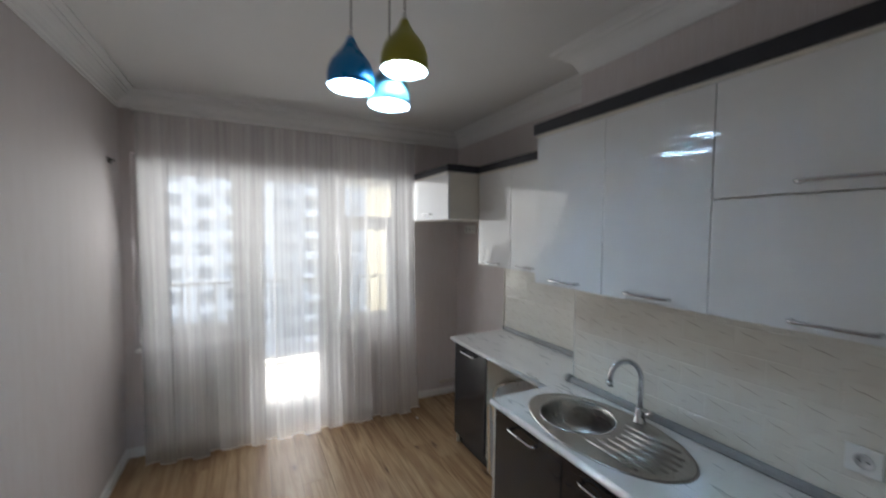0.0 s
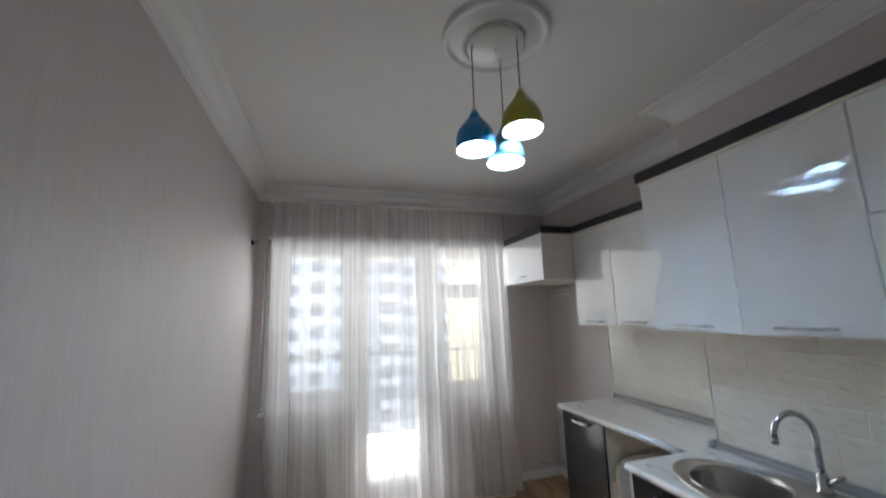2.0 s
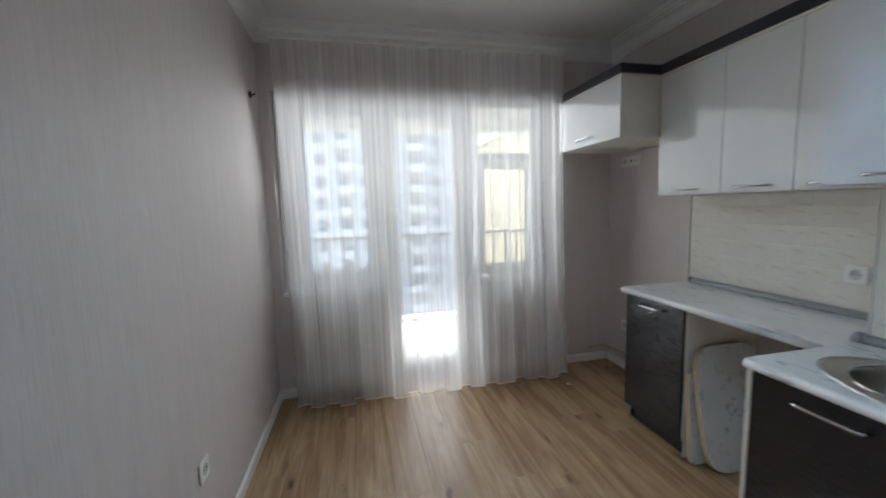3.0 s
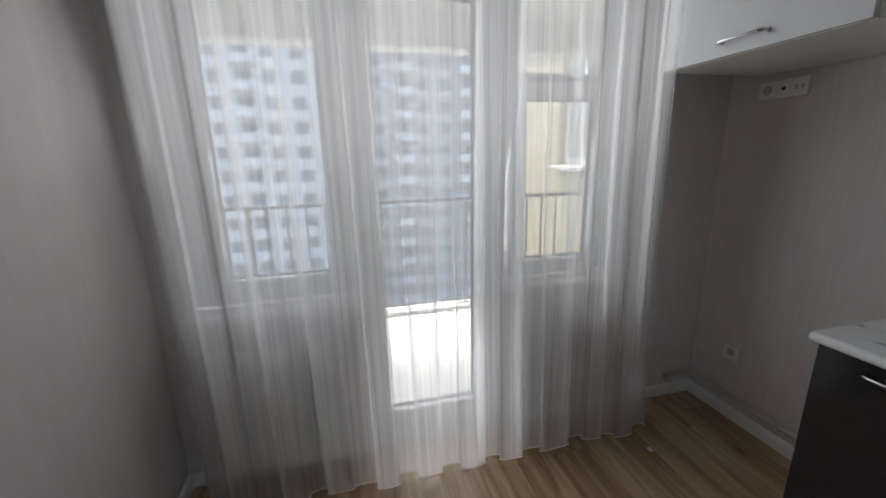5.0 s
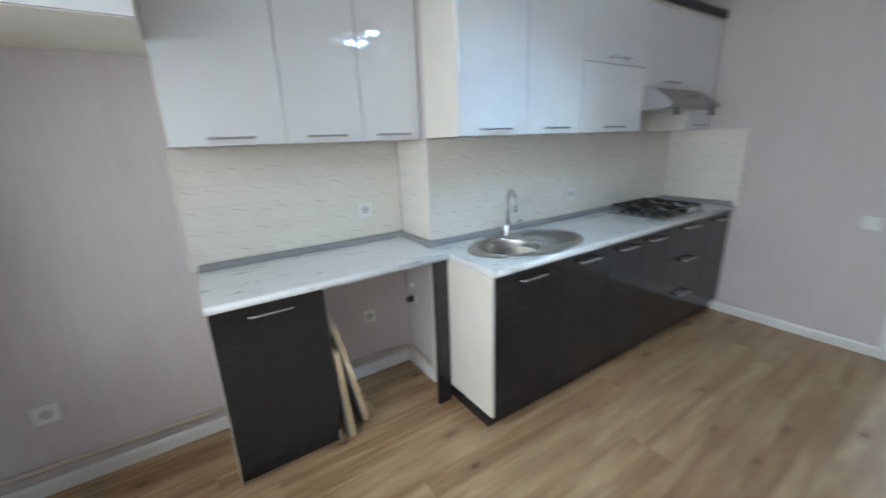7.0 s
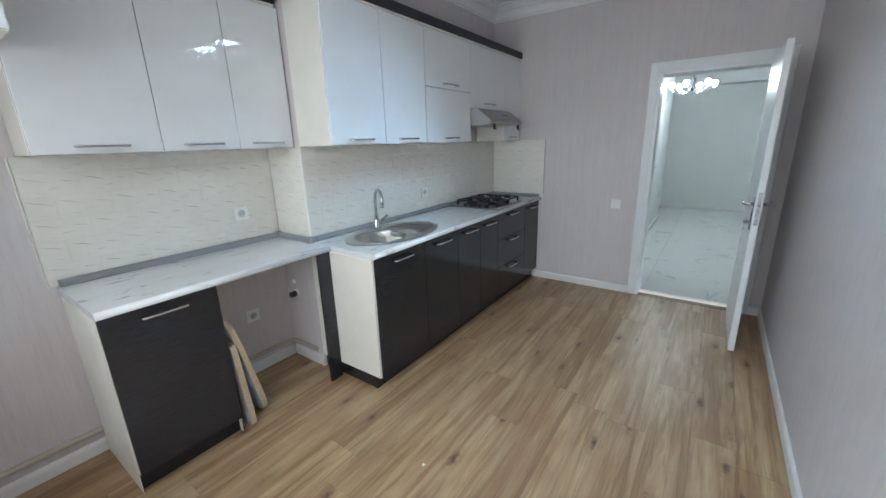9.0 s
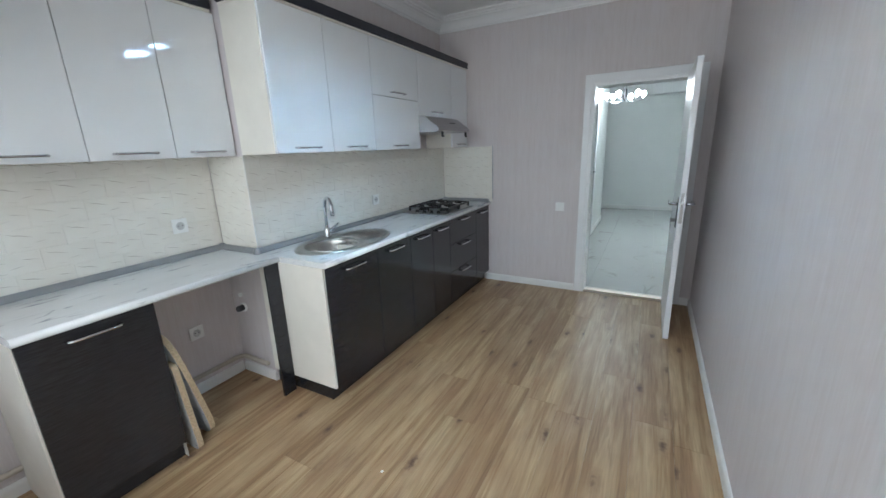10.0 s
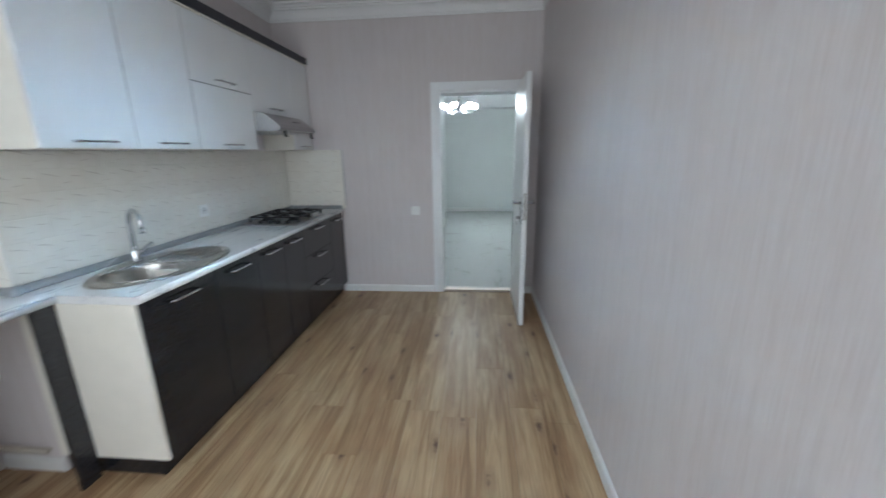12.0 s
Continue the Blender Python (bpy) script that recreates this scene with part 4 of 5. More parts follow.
_t, _put = outlet("socket_strip", (XR, 4.20, 1.765), (-1, 0, 0), "white triple outlet strip under the fridge cabinet", "strip", 0.215, 0.082)
_bm = bmesh.new()
lathe(_bm, [(0.0, 0.0092), (0.017, 0.0092), (0.018, 0.0105), (0.021, 0.0105), (0.022, 0.0088)], -0.068, 0, 24)
_put("well", _bm, M_SOCKET)
_put("aerial_port", block(-0.004, -0.008, 0.009, 0.012, 0.008, 0.0105, 0.001), M_RUBBER)
for _x in (0.058, 0.083):
    _put("port", block(_x - 0.007, -0.009, 0.009, _x + 0.007, 0.009, 0.0105, 0.001), M_SOCKET)


def wall_hook():
    t = thing("curtain_tieback", (0, 4.236, 2.2), "small dark metal fitting on the plain wall", "fitting")
    bm = bmesh.new()
    sweep(bm, [(0.0, 4.236, 2.2), (0.012, 4.236, 2.2), (0.014, 4.236, 2.2)], [0.022, 0.02, 0.008], 14)
    part("plate", bm, M_RUBBER, t)
    bm = bmesh.new()
    sweep(bm, [(0.01, 4.236, 2.2), (0.03, 4.236, 2.2), (0.036, 4.236, 2.21)], 0.006, 8)
    part("stud", bm, M_RUBBER, t)


wall_hook()


def valve():
    t = thing("gas_valve", (2.74, YS, 0.49), "small dark pipe outlet on the recess wall", "valve")
    bm = bmesh.new()
    sweep(bm, [(2.74, YS + 0.0, 0.49), (2.74, YS + 0.012, 0.49)], 0.03, 16)
    part("flange", bm, M_PLASTIC, t, "white wall flange")
    bm = bmesh.new()
    sweep(bm, [(2.74, YS + 0.012, 0.49), (2.74, YS + 0.05, 0.49)], [0.022, 0.019], 14)
    part("nozzle", bm, M_RUBBER, t, "dark pipe nozzle")
    bm = bmesh.new()
    sweep(bm, [(2.752, YS + 0.001, 0.575), (2.752, YS + 0.014, 0.575)], 0.014, 12)
    part("cap", bm, M_PLASTIC, t, "small white plastic cap")


valve()


def skirting_pipe():
    t = thing("heating_pipe", (XR - 0.03, 3.5, 0.1), "painted heating pipe running above the skirting board", "pipe")
    x = XR - 0.016
    bm = bmesh.new()
    pts = [(2.66, L - 0.016, 0.135), (2.78, L - 0.016, 0.135), (2.815, L - 0.02, 0.133), (x, L - 0.05, 0.128), (x, 3.6, 0.12), (x, 2.53, 0.11), (x - 0.006, 2.49, 0.11), (x - 0.03, YS + 0.018, 0.11), (2.56, YS + 0.018, 0.108)]
    sweep(bm, [(a, b, c + 0.008) for a, b, c in pts], 0.0145, 10)
    part("pipe", bm, M_PIPE, t)
    bm = bmesh.new()
    sweep(bm, [(2.64, L - 0.016, 0.135), (2.67, L - 0.016, 0.135)], 0.017, 10)
    part("coupling", bm, M_PIPE, t)


skirting_pipe()


def leaning_boards():
    """The two oval offcuts left from the cut-outs in the worktop."""
    for yb, yt, zt, x0, w, hgt, lab, rnd in ((2.975, 3.105, 0.64, 2.36, 0.42, 0.66, "rounded marbled worktop offcut leaning on the cabinet", True),
                                             (3.075, 3.112, 0.50, 2.345, 0.40, 0.51, "square worktop offcut with raw edges leaning on the cabinet", False)):
        bm = bmesh.new()
        n = 40
        rows = []
        for d in (0.0, 0.028):
            ring = []
            for k in range(n):
                a = k * math.tau / n
                e = 0.45 if rnd else 0.12
                c, s = math.cos(a), math.sin(a)
                px = x0 + w / 2 + w / 2 * math.copysign(abs(c) ** e, c)
                t = 0.5 + 0.5 * math.copysign(abs(s) ** e, s)
                jitter = 0.0015 * math.sin(k * 7.3)
                ring.append((px, t * hgt + jitter, d))
            rows.append(ring)
        lean = math.atan2(yt - yb, zt)
        vs = []
        for ring in rows:
            vs.append([bm.verts.new((px, yb + t * math.sin(lean) - d * math.cos(lean), 0.001 + t * math.cos(lean) + d * math.sin(lean))) for px, t, d in ring])
        f0 = bm.faces.new(vs[0])
        f1 = bm.faces.new(vs[1][::-1])
        f0.material_index = f1.material_index = 0
        for k in range(n):
            f = bm.faces.new((vs[0][k], vs[0][(k + 1) % n], vs[1][(k + 1) % n], vs[1][k]))
            f.material_index = 1
        single("worktop_offcut", bm, [M_TOP, M_CHIP], (x0 + w / 2, yb, 0), lab, "offcut", "worktop offcuts")


leaning_boards()


# ---- the pendant lamp ----
def pendant():
    cx, cy = 1.268, 2.205
    rose = single("ceiling_rose", lathe(bmesh.new(), [(0, CEIL - 0.002), (0.226, CEIL - 0.0005), (0.227, CEIL - 0.01), (0.22, CEIL - 0.02), (0.209, CEIL - 0.021), (0.201, CEIL - 0.012), (0.19, CEIL - 0.01), (0.165, CEIL - 0.024),
                                                      (0.15, CEIL - 0.03), (0.135, CEIL - 0.03), (0.13, CEIL - 0.022), (0, CEIL - 0.02)], cx, cy, 64), M_PLASTER, (cx, cy, CEIL), "round moulded white plaster ceiling rose", "ceiling rose")
    lamp = thing("pendant_lamp", (cx, cy, CEIL - 0.023), "pendant lamp with three lit coloured bell shades", "pendant lamp")
    zc = CEIL - 0.022
    bm = bmesh.new()
    lathe(bm, [(0, zc), (0.118, zc), (0.12, zc - 0.003), (0.12, zc - 0.026), (0.116, zc - 0.029), (0, zc - 0.029)], cx, cy, 48)
    part("canopy", bm, M_PLASTIC, lamp, "round white ceiling plate")
    bm = bmesh.new()
    lathe(bm, [(0.006, zc - 0.028), (0.006, zc - 0.036), (0.004, zc - 0.04), (0, zc - 0.041)], cx, cy, 12)
    part("screw", bm, M_CHROME, lamp)
    for dx, dy, rim, col, lab in ((-0.106, 0.012, 2.232, M_BLUE, "blue lacquered bell shade"), (0.05, -0.092, 2.282, M_OLIVE, "olive green lacquered bell shade"), (0.050, 0.066, 2.212, M_TEAL, "pale blue lacquered bell shade")):
        px, py = cx + dx, cy + dy
        neck = rim + 0.17
        bm = bmesh.new()
        sweep(bm, [(px, py, zc - 0.027), (px, py, neck + 0.02)], 0.0028, 8)
        cord = part("cord", bm, M_CORD, lamp)
        bm = bmesh.new()
        lathe(bm, [(0.008, zc - 0.028), (0.008, zc - 0.042), (0.004, zc - 0.05)], px, py, 12)
        part("cord_grip", bm, M_PLASTIC, cord)
        outer = [(0.008, neck), (0.013, neck - 0.004), (0.018, neck - 0.018), (0.03, neck - 0.04), (0.05, neck - 0.064), (0.068, neck - 0.09), (0.078, neck - 0.12), (0.080, neck - 0.15), (0.079, rim)]
        bm = lathe(bmesh.new(), outer + [(0.0775, rim)], px, py, 48)
        sh = part("shade", bm, col, lamp, lab)
        inner = [(0.0775, rim + 0.0002)] + [(max(r - 0.003, 0.004), z) for r, z in outer[::-1][1:]]
        part("lining", lathe(bmesh.new(), inner, px, py, 48), M_INNER, sh, "white inside of the shade")
        bm = lathe(bmesh.new(), [(0.008, neck - 0.002), (0.008, neck + 0.012), (0.005, neck + 0.024)], px, py, 12)
        part("collar", bm, M_PLASTIC, sh)
        bm = lathe(bmesh.new(), [(0.014, neck - 0.04), (0.016, neck - 0.07), (0.026, neck - 0.085), (0.033, neck - 0.105), (0.03, neck - 0.125), (0.018, neck - 0.14), (0, neck - 0.145)], px, py, 24)
        part("bulb", bm, M_BULB, sh, "lit white bulb")


pendant()


# ---- radiator ----
def radiator():
    x0, n, w = 0.205, 7, 0.078
    r = thing("radiator", (x0, L - 0.09, 0.1), "white sectional aluminium radiator under the window", "radiator")
    for i in range(n):
        a = x0 + i * w
        bm = block(a + 0.002, L - 0.125, 0.105, a + w - 0.002, L - 0.115, 0.665, 0.004, 2)
        box(bm, a + 0.03, L - 0.115, 0.12, a + w - 0.03, L - 0.045, 0.65, 0.003)
        box(bm, a + 0.004, L - 0.1135, 0.635, a + w - 0.004, L - 0.045, 0.68, 0.012, 3)
        box(bm, a + 0.006, L - 0.1135, 0.10, a + w - 0.006, L - 0.05, 0.14, 0.008, 2)
        s = part("section", bm, M_ENAMEL, r)
        # no slot is cut: a dark strip draws the shade inside it
        part("vent_slot_shade", block(a + 0.022, L - 0.1152, 0.60, a + w - 0.022, L - 0.1145, 0.63), M_RUBBER, s, "dark strip drawn as the shade in the air slot")
    for z in (0.125, 0.645):
        bm = bmesh.new()
        sweep(bm, [(x0 + n * w - 0.004, L - 0.08, z), (x0 + n * w + 0.05, L - 0.08, z), (x0 + n * w + 0.05, L + 0.0, z)], 0.011, 8)
        part("pipe", bm, M_PLASTIC, r)
    for i in (1, 5):
        part("bracket", block(x0 + i * w - 0.01, L - 0.05, 0.58, x0 + i * w + 0.01, L - 0.0005, 0.62), M_ENAMEL, r)


radiator()


# ---- curtain ----
def curtain():
    rng = random.Random(5)
    c = thing("sheer_curtain", (1.2, 4.22, 0.02), "long white sheer curtain with soft vertical folds", "curtain")
    x0, x1, ztop, zbot = 0.15, 2.25, 2.571, 0.02
    nx, nz = 1500, 22
    phases, ph = [], 0.0
    f, a, b = 36.0, 1.0, 1.0
    for i in range(nx + 1):
        if i % 45 == 0:
            tf, ta, tb = rng.uniform(22, 40), rng.uniform(0.6, 1.3), rng.choice((0.9, 1.5, 1.9, 2.3))
        f += (tf - f) * 0.04
        a += (ta - a) * 0.04
        b += (tb - b) * 0.04
        ph += f * (x1 - x0) / nx
        phases.append((ph, a, b * 1.15 / (2 * f)))
    bm = bmesh.new()
    uv = bm.loops.layers.uv.new("UVMap")
    grid = []
    for j in range(nz + 1):
        t = j / nz
        z = ztop + (zbot - ztop) * t
        row = []
        for i in range(nx + 1):
            u = i / nx
            ph, a, b = phases[i]
            flare = 0.045 * t * t * u + 0.02 * t * (1 - u) + 0.035 * t ** 5 * (u > 0.96) * (u - 0.96) / 0.04
            depth = (0.010 + 0.016 * min(1, t * 2.0)) * a
            sway = 0.35 * t * math.sin(11.0 * u + 2.0 * t)
            y = 4.222 + depth * math.sin(ph + sway) + 0.010 * t * math.sin(ph * 0.37 + 1.3 * t)
            x = x0 + (x1 - x0) * u + flare - b * (0.55 + 0.45 * min(1, t * 2.5)) * math.sin(2 * (ph + sway))
            row.append(bm.verts.new((x, y, z + (0.008 * math.sin(ph * 0.5) if j == nz else 0))))
        grid.append(row)
    run = [0.0]
    for i in range(nx):
        run.append(run[-1] + (grid[nz // 2][i + 1].co - grid[nz // 2][i].co).length)
    for j in range(nz):
        for i in range(nx):
            fce = bm.faces.new((grid[j][i], grid[j][i + 1], grid[j + 1][i + 1], grid[j + 1][i]))
            fce.smooth = True
            for lp, (ii, jj) in zip(fce.loops, ((i, j), (i + 1, j), (i + 1, j + 1), (i, j + 1))):
                lp[uv].uv = (run[ii], 2.6 * (1 - jj / nz))
    hem = bmesh.new()
    pts = [v.co + Vector((0, -0.001, 0.002)) for v in grid[nz][::4]]
    sweep(hem, pts, 0.0028, 5)
    part("cloth", bm, M_SHEER, c)
    part("hem", hem, M_SHEER_HEM, c, "weighted white bottom hem")
    part("header_tape", block(x0 - 0.004, 4.204, 2.55, x1 + 0.004, 4.2115, 2.571, 0.002), M_PVC, c)
    rail = thing("curtain_rail", (1.2, 4.22, 2.58), "slim white curtain rail on wall brackets", "curtain rail")
    part("rail", block(0.05, 4.212, 2.572, 2.33, 4.232, 2.59, 0.003), M_PVC, rail)
    for bx in (0.12, 1.18, 2.25):
        part("bracket", block(bx - 0.008, 4.2325, 2.576, bx + 0.008, L - 0.0005, 2.588, 0.001), M_PVC, rail)


M_SHEER_HEM = plain("hem_cord", (0.8, 0.8, 0.78), 0.7)
curtain()

single("paper_scrap", block(2.215, 4.075, 0.0005, 2.235, 4.10, 0.003), M_PLASTIC, (2.225, 4.09, 0), "tiny white scrap lying on the floor", "scrap")
single("paper_scrap", block(1.405, 2.756, 0.0005, 1.417, 2.768, 0.003), M_PLASTIC, (1.411, 2.762, 0), "tiny white scrap lying on the floor", "scrap")

# ---- balcony and outside ----
BY0, BY1 = L + 0.262, 6.22
structure("balcony_floor", block(-2.2, BY0, -0.2, 3.28, BY1, 0.0), M_BALCJOINT, "pale tiled balcony floor", "floor")
structure("balcony_kerb", block(-2.2, BY1 - 0.1, 0.0005, 3.28, BY1 + 0.06, 0.05, 0.005), M_SLAB, "white balcony edge kerb", "kerb")
structure("balcony_ceiling", block(-2.2, BY0, 2.62, 3.28, BY1 + 0.1, 2.85), M_SLAB, "white balcony ceiling slab", "ceiling")
structure("balcony_beam", block(-2.2, BY1 - 0.12, 2.36, 3.28, BY1 + 0.1, 2.6195), M_SLAB, "white edge beam over the balcony", "beam")
structure("outer_wall", block(-2.2, L + 0.01, -0.2, -T - 0.001, BY0, 2.85), M_FACADE, "cream rendered outer wall", "wall")


def railing():
    r = thing("balcony_railing", (0.6, BY1 - 0.02, 0.05), "grey painted metal balcony railing with upright bars", "railing")
    y = BY1 - 0.02
    part("top_rail", block(-2.2, y - 0.02, 1.075, 3.27, y + 0.02, 1.105, 0.004), M_RAIL, r)
    part("bottom_rail", block(-2.2, y - 0.012, 0.075, 3.27, y + 0.012, 0.1, 0.003), M_RAIL, r)
    me = None
    for k in range(34):
        x = -2.1 + k * 0.16
        if me is None:
            first = part("baluster", block(x - 0.007, y - 0.007, 0.1003, x + 0.007, y + 0.007, 1.0747), M_RAIL, r)
            me = first
        else:
            o = new("baluster", me.data)
            o.parent = r
            o.location = (k * 0.16, 0, 0)
    for x in (-1.4, 0.0, 1.9, 3.2):
        part("post", block(x - 0.015, y - 0.015, 0.0505, x + 0.015, y + 0.015, 1.0745), M_RAIL, r)


railing()


def wing():
    """The cream wing of the same house at a right angle to the balcony."""
    w = thing("house_wing", (3.3, 8, -25), "cream rendered wing of the house beside the balcony", "building")
    bm = block(3.29, BY0, -25, 3.6, 6.3, 12)
    box(bm, 3.29, 6.95, -25, 3.6, 9.6, 12)
    for k in range(-8, 5):
        box(bm, 3.29, 6.3, k * 2.95 + 2.5, 3.6, 6.95, k * 2.95 + 2.95 + 1.35)
    part("wall", bm, M_FACADE, w)
    for k in range(-8, 4):
        z = k * 2.95 + 1.35
        p = part("window", block(3.42, 6.3, z, 3.46, 6.95, z + 1.15), M_FARGLASS, w)
        part("frame", frame_bars_x(3.4, 6.3, z, 6.95, z + 1.15), M_PVC, p)
        part("ledge", block(3.16, 6.25, z - 0.05, 3.29, 7.0, z, 0.01), M_SLAB, w)
    for k in range(-8, 4):
        part("band", block(3.24, BY1 + 0.3, k * 2.95 - 0.25, 3.289, 9.6, k * 2.95 - 0.05), M_SLAB, w)


def frame_bars_x(x, y0, z0, y1, z1, w=0.07):
    bm = block(x - 0.02, y0, z0, x + 0.03, y0 + w, z1)
    box(bm, x - 0.02, y1 - w, z0, x + 0.03, y1, z1)
    box(bm, x - 0.019, y0 + w, z0, x + 0.029, y1 - w, z0 + w)
    box(bm, x - 0.019, y0 + w, z1 - w, x + 0.029, y1 - w, z1)
    box(bm, x - 0.018, (y0 + y1) / 2 - 0.04, z0 + w, x + 0.028, (y0 + y1) / 2 + 0.04, z1 - w)
    return bm


wing()


def tower(x, y, width, floors, depth, material, label, seed):
    """A tall block of flats with ledges, balconies and windows."""
    rng = random.Random(seed)
    z0, h = -26.0, 2.95
    t = thing("apartment_tower", (x + width / 2, y, z0), label, "building", "towers across the yard")
    part("wall", block(x, y, z0, x + width, y + depth, z0 + floors * h + 1), material, t)
    part("roof", block(x - 0.3, y - 0.3, z0 + floors * h + 1.001, x + width + 0.3, y + depth + 0.3, z0 + floors * h + 1.5), M_SLAB, t)
    bays = int(width / 3.1)
    wm = bm_me = None
    for f in range(floors):
        for b in range(bays):
            wx, wz = x + 0.6 + b * 3.1, z0 + f * h + 0.9
            if b % 3 == 1:
                if bm_me is None:
                    bm = block(wx, y - 1.2, wz - 0.9, wx + 2.6, y - 0.001, wz - 0.72)
                    box(bm, wx, y - 1.2, wz - 0.72, wx + 2.6, y - 1.1, wz + 0.2)
                    bm_me = (part("balcony", bm, M_SLAB, t), wx, wz)
                else:
                    o = new("balcony", bm_me[0].data)
                    o.parent, o.location = t, (wx - bm_me[1], 0, wz - bm_me[2])
            if wm is None:
                bm = block(wx + 0.3, y - 0.03, wz, wx + 1.9, y - 0.002, wz + 1.5)
                wm = (part("window", bm, M_FARGLASS, t), wx, wz)
            else:
                o = new("window", wm[0].data)
                o.parent, o.location = t, (wx - wm[1], 0, wz - wm[2])


tower(-34, 62, 17, 17, 14, M_TOWER2, "tall grey block of flats with pale balconies", 1)
tower(-15, 56, 19, 17, 14, M_TOWER, "tall pale block of flats with balconies", 2)
tower(4.2, 58, 19, 17, 14, M_TOWER2, "tall grey and white block of flats", 3)
tower(28, 66, 19, 16, 14, M_TOWER, "tall pale block of flats beyond the wing", 4)
structure("ground", block(-900, -900, -26.5, 900, 900, -26.0), M_GROUND, "grey paved ground far below", "ground")

# ---- pieces: tiles and planks ----
TILES = {}


def tile_mesh(name, w, h, d, bevel, material):
    key = (name, round(w, 4), round(h, 4))
    if key not in TILES:
        bm = bmesh.new()
        lo = [bm.verts.new(p) for p in ((0, 0, 0), (w, 0, 0), (w, h, 0), (0, h, 0))]
        mid = [bm.verts.new((p.co.x, p.co.y, d * 0.45)) for p in lo]
        q = bevel
        hi = [bm.verts.new(p) for p in ((q, q, d), (w - q, q, d), (w - q, h - q, d), (q, h - q, d))]
        for a, b in ((lo, mid), (mid, hi)):
            for i in range(4):
                bm.faces.new((a[i], a[(i + 1) % 4], b[(i + 1) % 4], b[i]))
        bm.faces.new(hi)
        TILES[key] = mesh_of(name, bm, material)
    return TILES[key]


def tile_wall(name, origin, along, out, length, z0, z1, tw, th, label, offset=0.0):
    """Bevelled tiles in half bond on a grout bed; along and out are unit vectors."""
    a, o = Vector(along), Vector(out)
    g = 0.0002
    bm = bmesh.new()
    p = Vector(origin)
    quad = [p + o * 0.0015 + a * s + Vector((0, 0, z)) for s, z in ((0, z0), (length, z0), (length, z1), (0, z1))]
    back = [q - o * 0.0013 for q in quad]
    vs = [bm.verts.new(q) for q in quad + back]
    for f in ((0, 1, 2, 3), (7, 6, 5, 4), (0, 4, 5, 1), (1, 5, 6, 2), (2, 6, 7, 3), (3, 7, 4, 0)):
        bm.faces.new([vs[i] for i in f])
    bed = structure(name, bm, M_GROUT, label, "backsplash")
    m3 = Matrix((a, Vector((0, 0, 1)), o)).transposed().to_4x4()
    row, z = 0, z0
    while z < z1 - 0.01:
        h = min(th, z1 - z)
        s = -((row % 2) * tw / 2 + offset) % tw - tw
        while s < length:
            s0, s1 = max(0, s), min(length, s + tw)
            if s1 - s0 > 0.012:
                ob = new("tile", tile_mesh("tile", s1 - s0 - 2 * g, h - 2 * g, 0.002, 0.004, M_TILE))
                ob.parent = bed
                ob.matrix_basis = Matrix.Translation(p + a * (s0 + g) + Vector((0, 0, z + g)) + o * 0.0016) @ m3
            s += tw
        z += th
        row += 1


tile_wall("backsplash_1", (XM, YS, 0), (0, -1, 0), (-1, 0, 0), YS - 0.005, WT + 0.002, 1.472, 0.2, 0.1, "cream bevelled wall tiles with fine veins behind the sink")
tile_wall("backsplash_2", (XR, 3.60, 0), (0, -1, 0), (-1, 0, 0), 3.60 - YS - 0.005, WT + 0.002, 1.467, 0.2, 0.1, "cream bevelled wall tiles with fine veins above far worktop")
tile_wall("backsplash_3", (XR - 0.005, YS, 0), (-1, 0, 0), (0, 1, 0), XR - XM - 0.004, WT + 0.002, 1.467, 0.2, 0.1, "cream bevelled tiles on the side of the projecting wall", 0.06)
tile_wall("backsplash_4", (XM - 0.005, 0, 0), (-1, 0, 0), (0, 1, 0), XM - 0.005 - 1.915, WT + 0.002, 1.472, 0.2, 0.1, "cream bevelled tiles on the end wall beside the hob", 0.05)
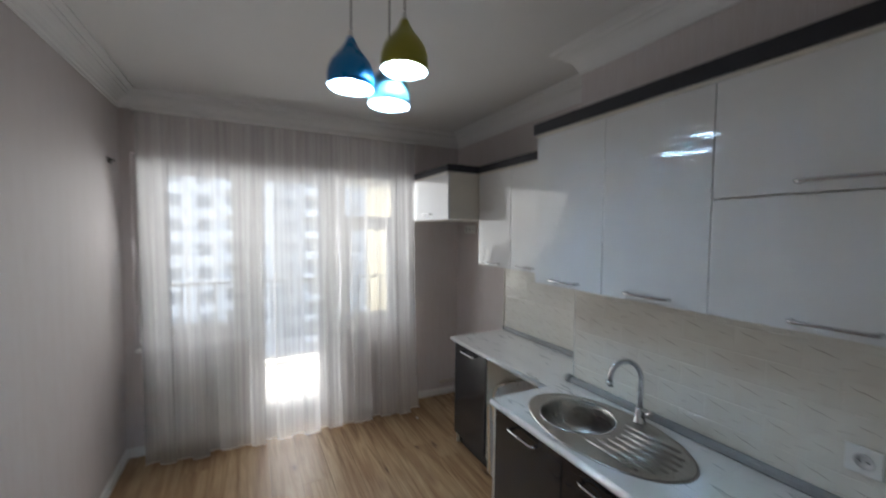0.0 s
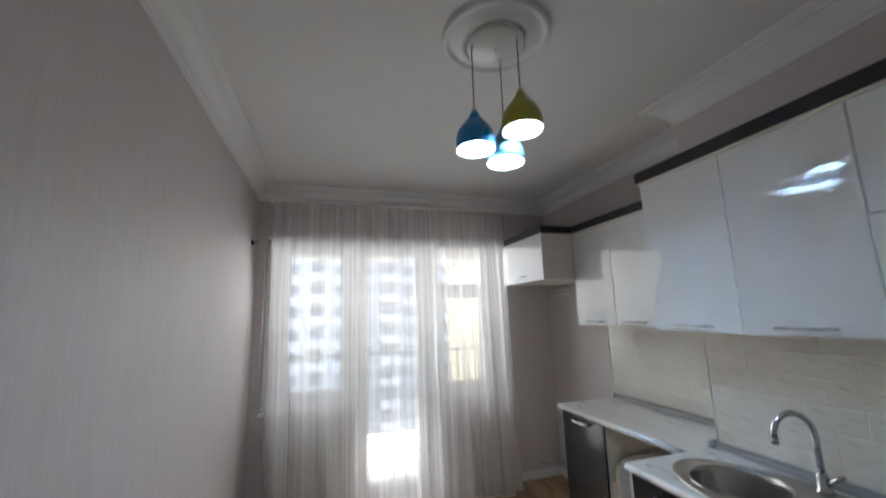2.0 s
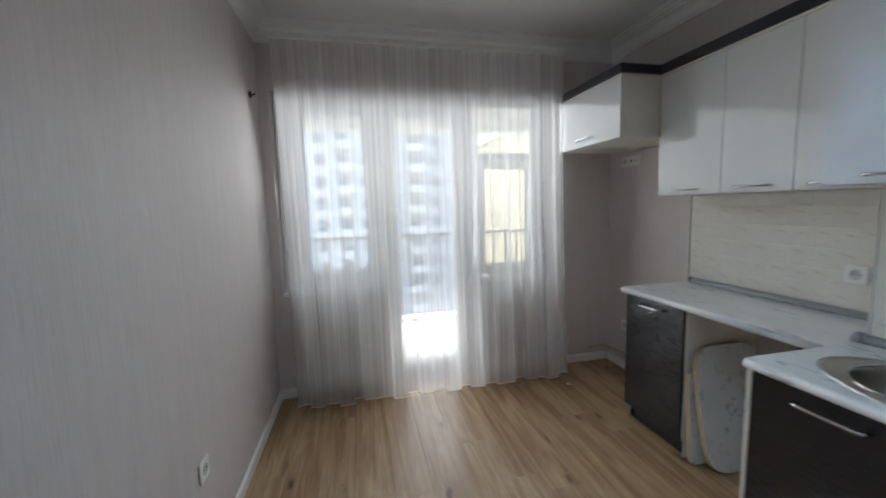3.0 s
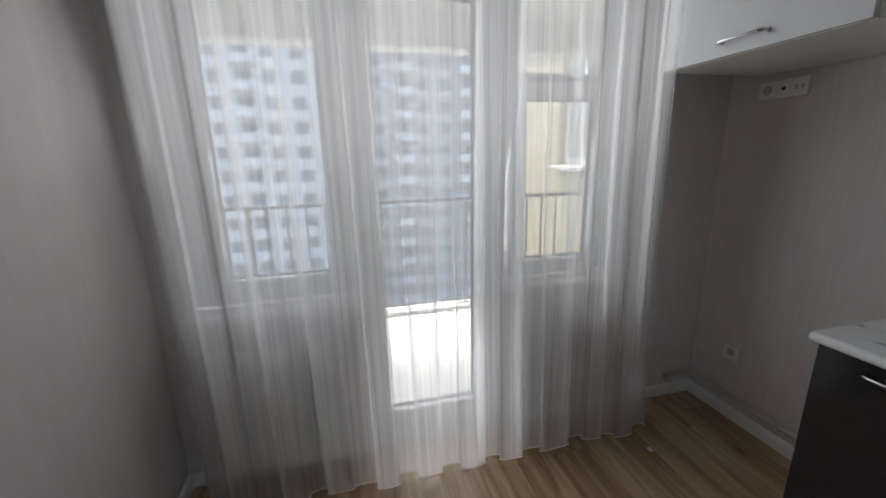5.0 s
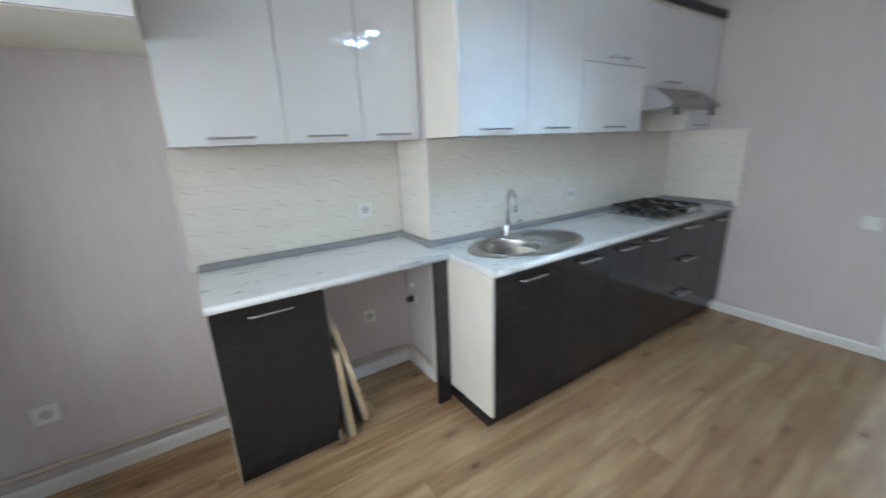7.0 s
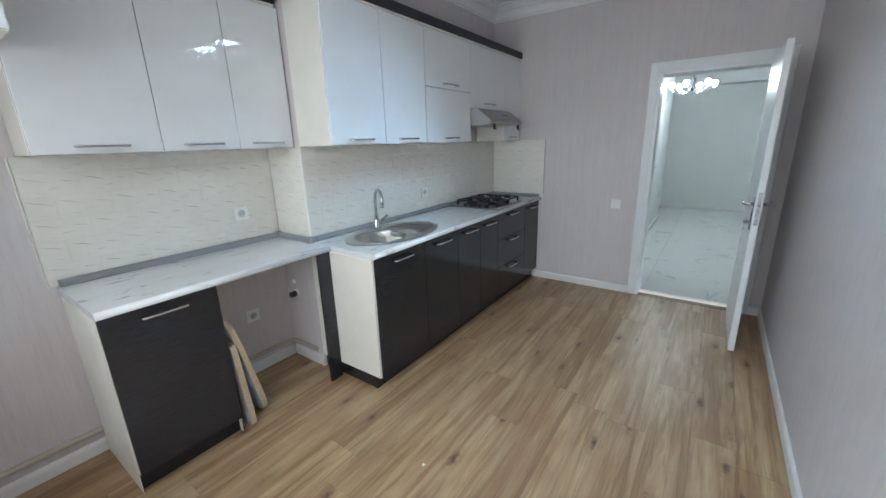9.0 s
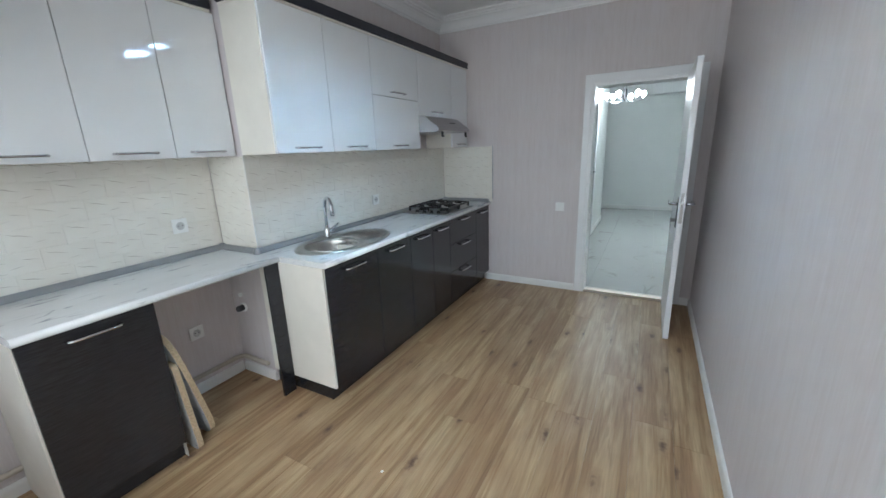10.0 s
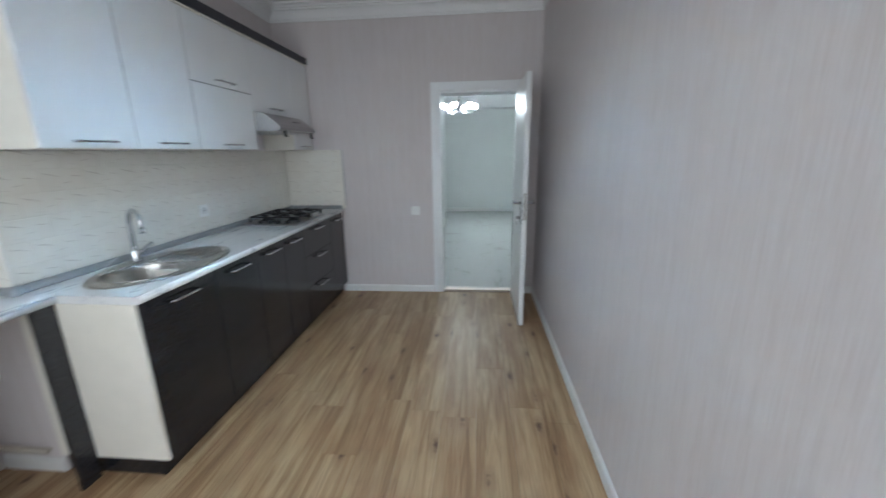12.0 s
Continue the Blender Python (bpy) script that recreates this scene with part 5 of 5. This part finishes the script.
structure("trim_tile_corner", block(XM - 0.006, YS + 0.0002, WT + 0.03, XM - 0.0005, YS + 0.006, 1.468, 0.002), M_PLASTIC, "pale edge strip on the tiled corner", "edge strip")
structure("trim_tile_end", block(1.905, 0.0005, WT + 0.03, 1.914, 0.0105, 1.478, 0.002), M_ALU, "grey metal edge strip ending the tiles", "edge strip")
structure("trim_tile_end_2", block(XR - 0.0105, 3.601, WT + 0.0, XR - 0.0005, 3.608, 1.467, 0.002), M_GROUT, "pale edge strip ending the tiles", "edge strip")


def planks():
    rng = random.Random(11)
    w, ln, g = 0.192, 1.29, 0.00015
    y_lo, y_hi, x_hi = 0.0, L, XR
    x, row = 0.0, 0
    while x < x_hi - 0.005:
        pw = min(w, x_hi - x)
        y = y_lo - rng.uniform(0.1, 1.2)
        while y < y_hi:
            a, b = max(y, y_lo), min(y + ln, y_hi)
            if b - a > 0.01:
                ob = new("plank", tile_mesh("plank", pw - 2 * g, round(b - a, 3) - 2 * g, 0.008, 0.0004, M_OAK))
                ob.parent = floor
                ob.location = (x + g, a + g, -0.008)
            y += ln
        x += pw
        row += 1


planks()


def hall_tiles():
    bed = bpy.data.objects["hall_floor"]
    s = 0.6
    for i in range(9):
        for j in range(9):
            x, y = HX0 + i * s, -T - (j + 1) * s
            if x > 4.1 or y < HY - 0.3:
                continue
            if y > HEND + 0.2 and x > HX1:
                continue
            ob = new("floor_tile", tile_mesh("floor_tile", s - 0.001, s - 0.001, 0.012, 0.0005, M_HALLFLOOR))
            ob.parent = bed
            ob.location = (x, y, -0.0135)


hall_tiles()


def balcony_tiles():
    bed = bpy.data.objects["balcony_floor"]
    w = 0.33
    for i in range(11):
        for j in range(5):
            x, y = -0.6 + i * w, BY0 + 0.004 + j * w
            d = min(w, BY1 - 0.101 - y)
            if d > 0.02:
                ob = new("floor_tile", tile_mesh("balcony_tile", w - 0.005, d - 0.005, 0.008, 0.001, M_BALC))
                ob.parent = bed
                ob.location = (x, y, 0.0005)


balcony_tiles()
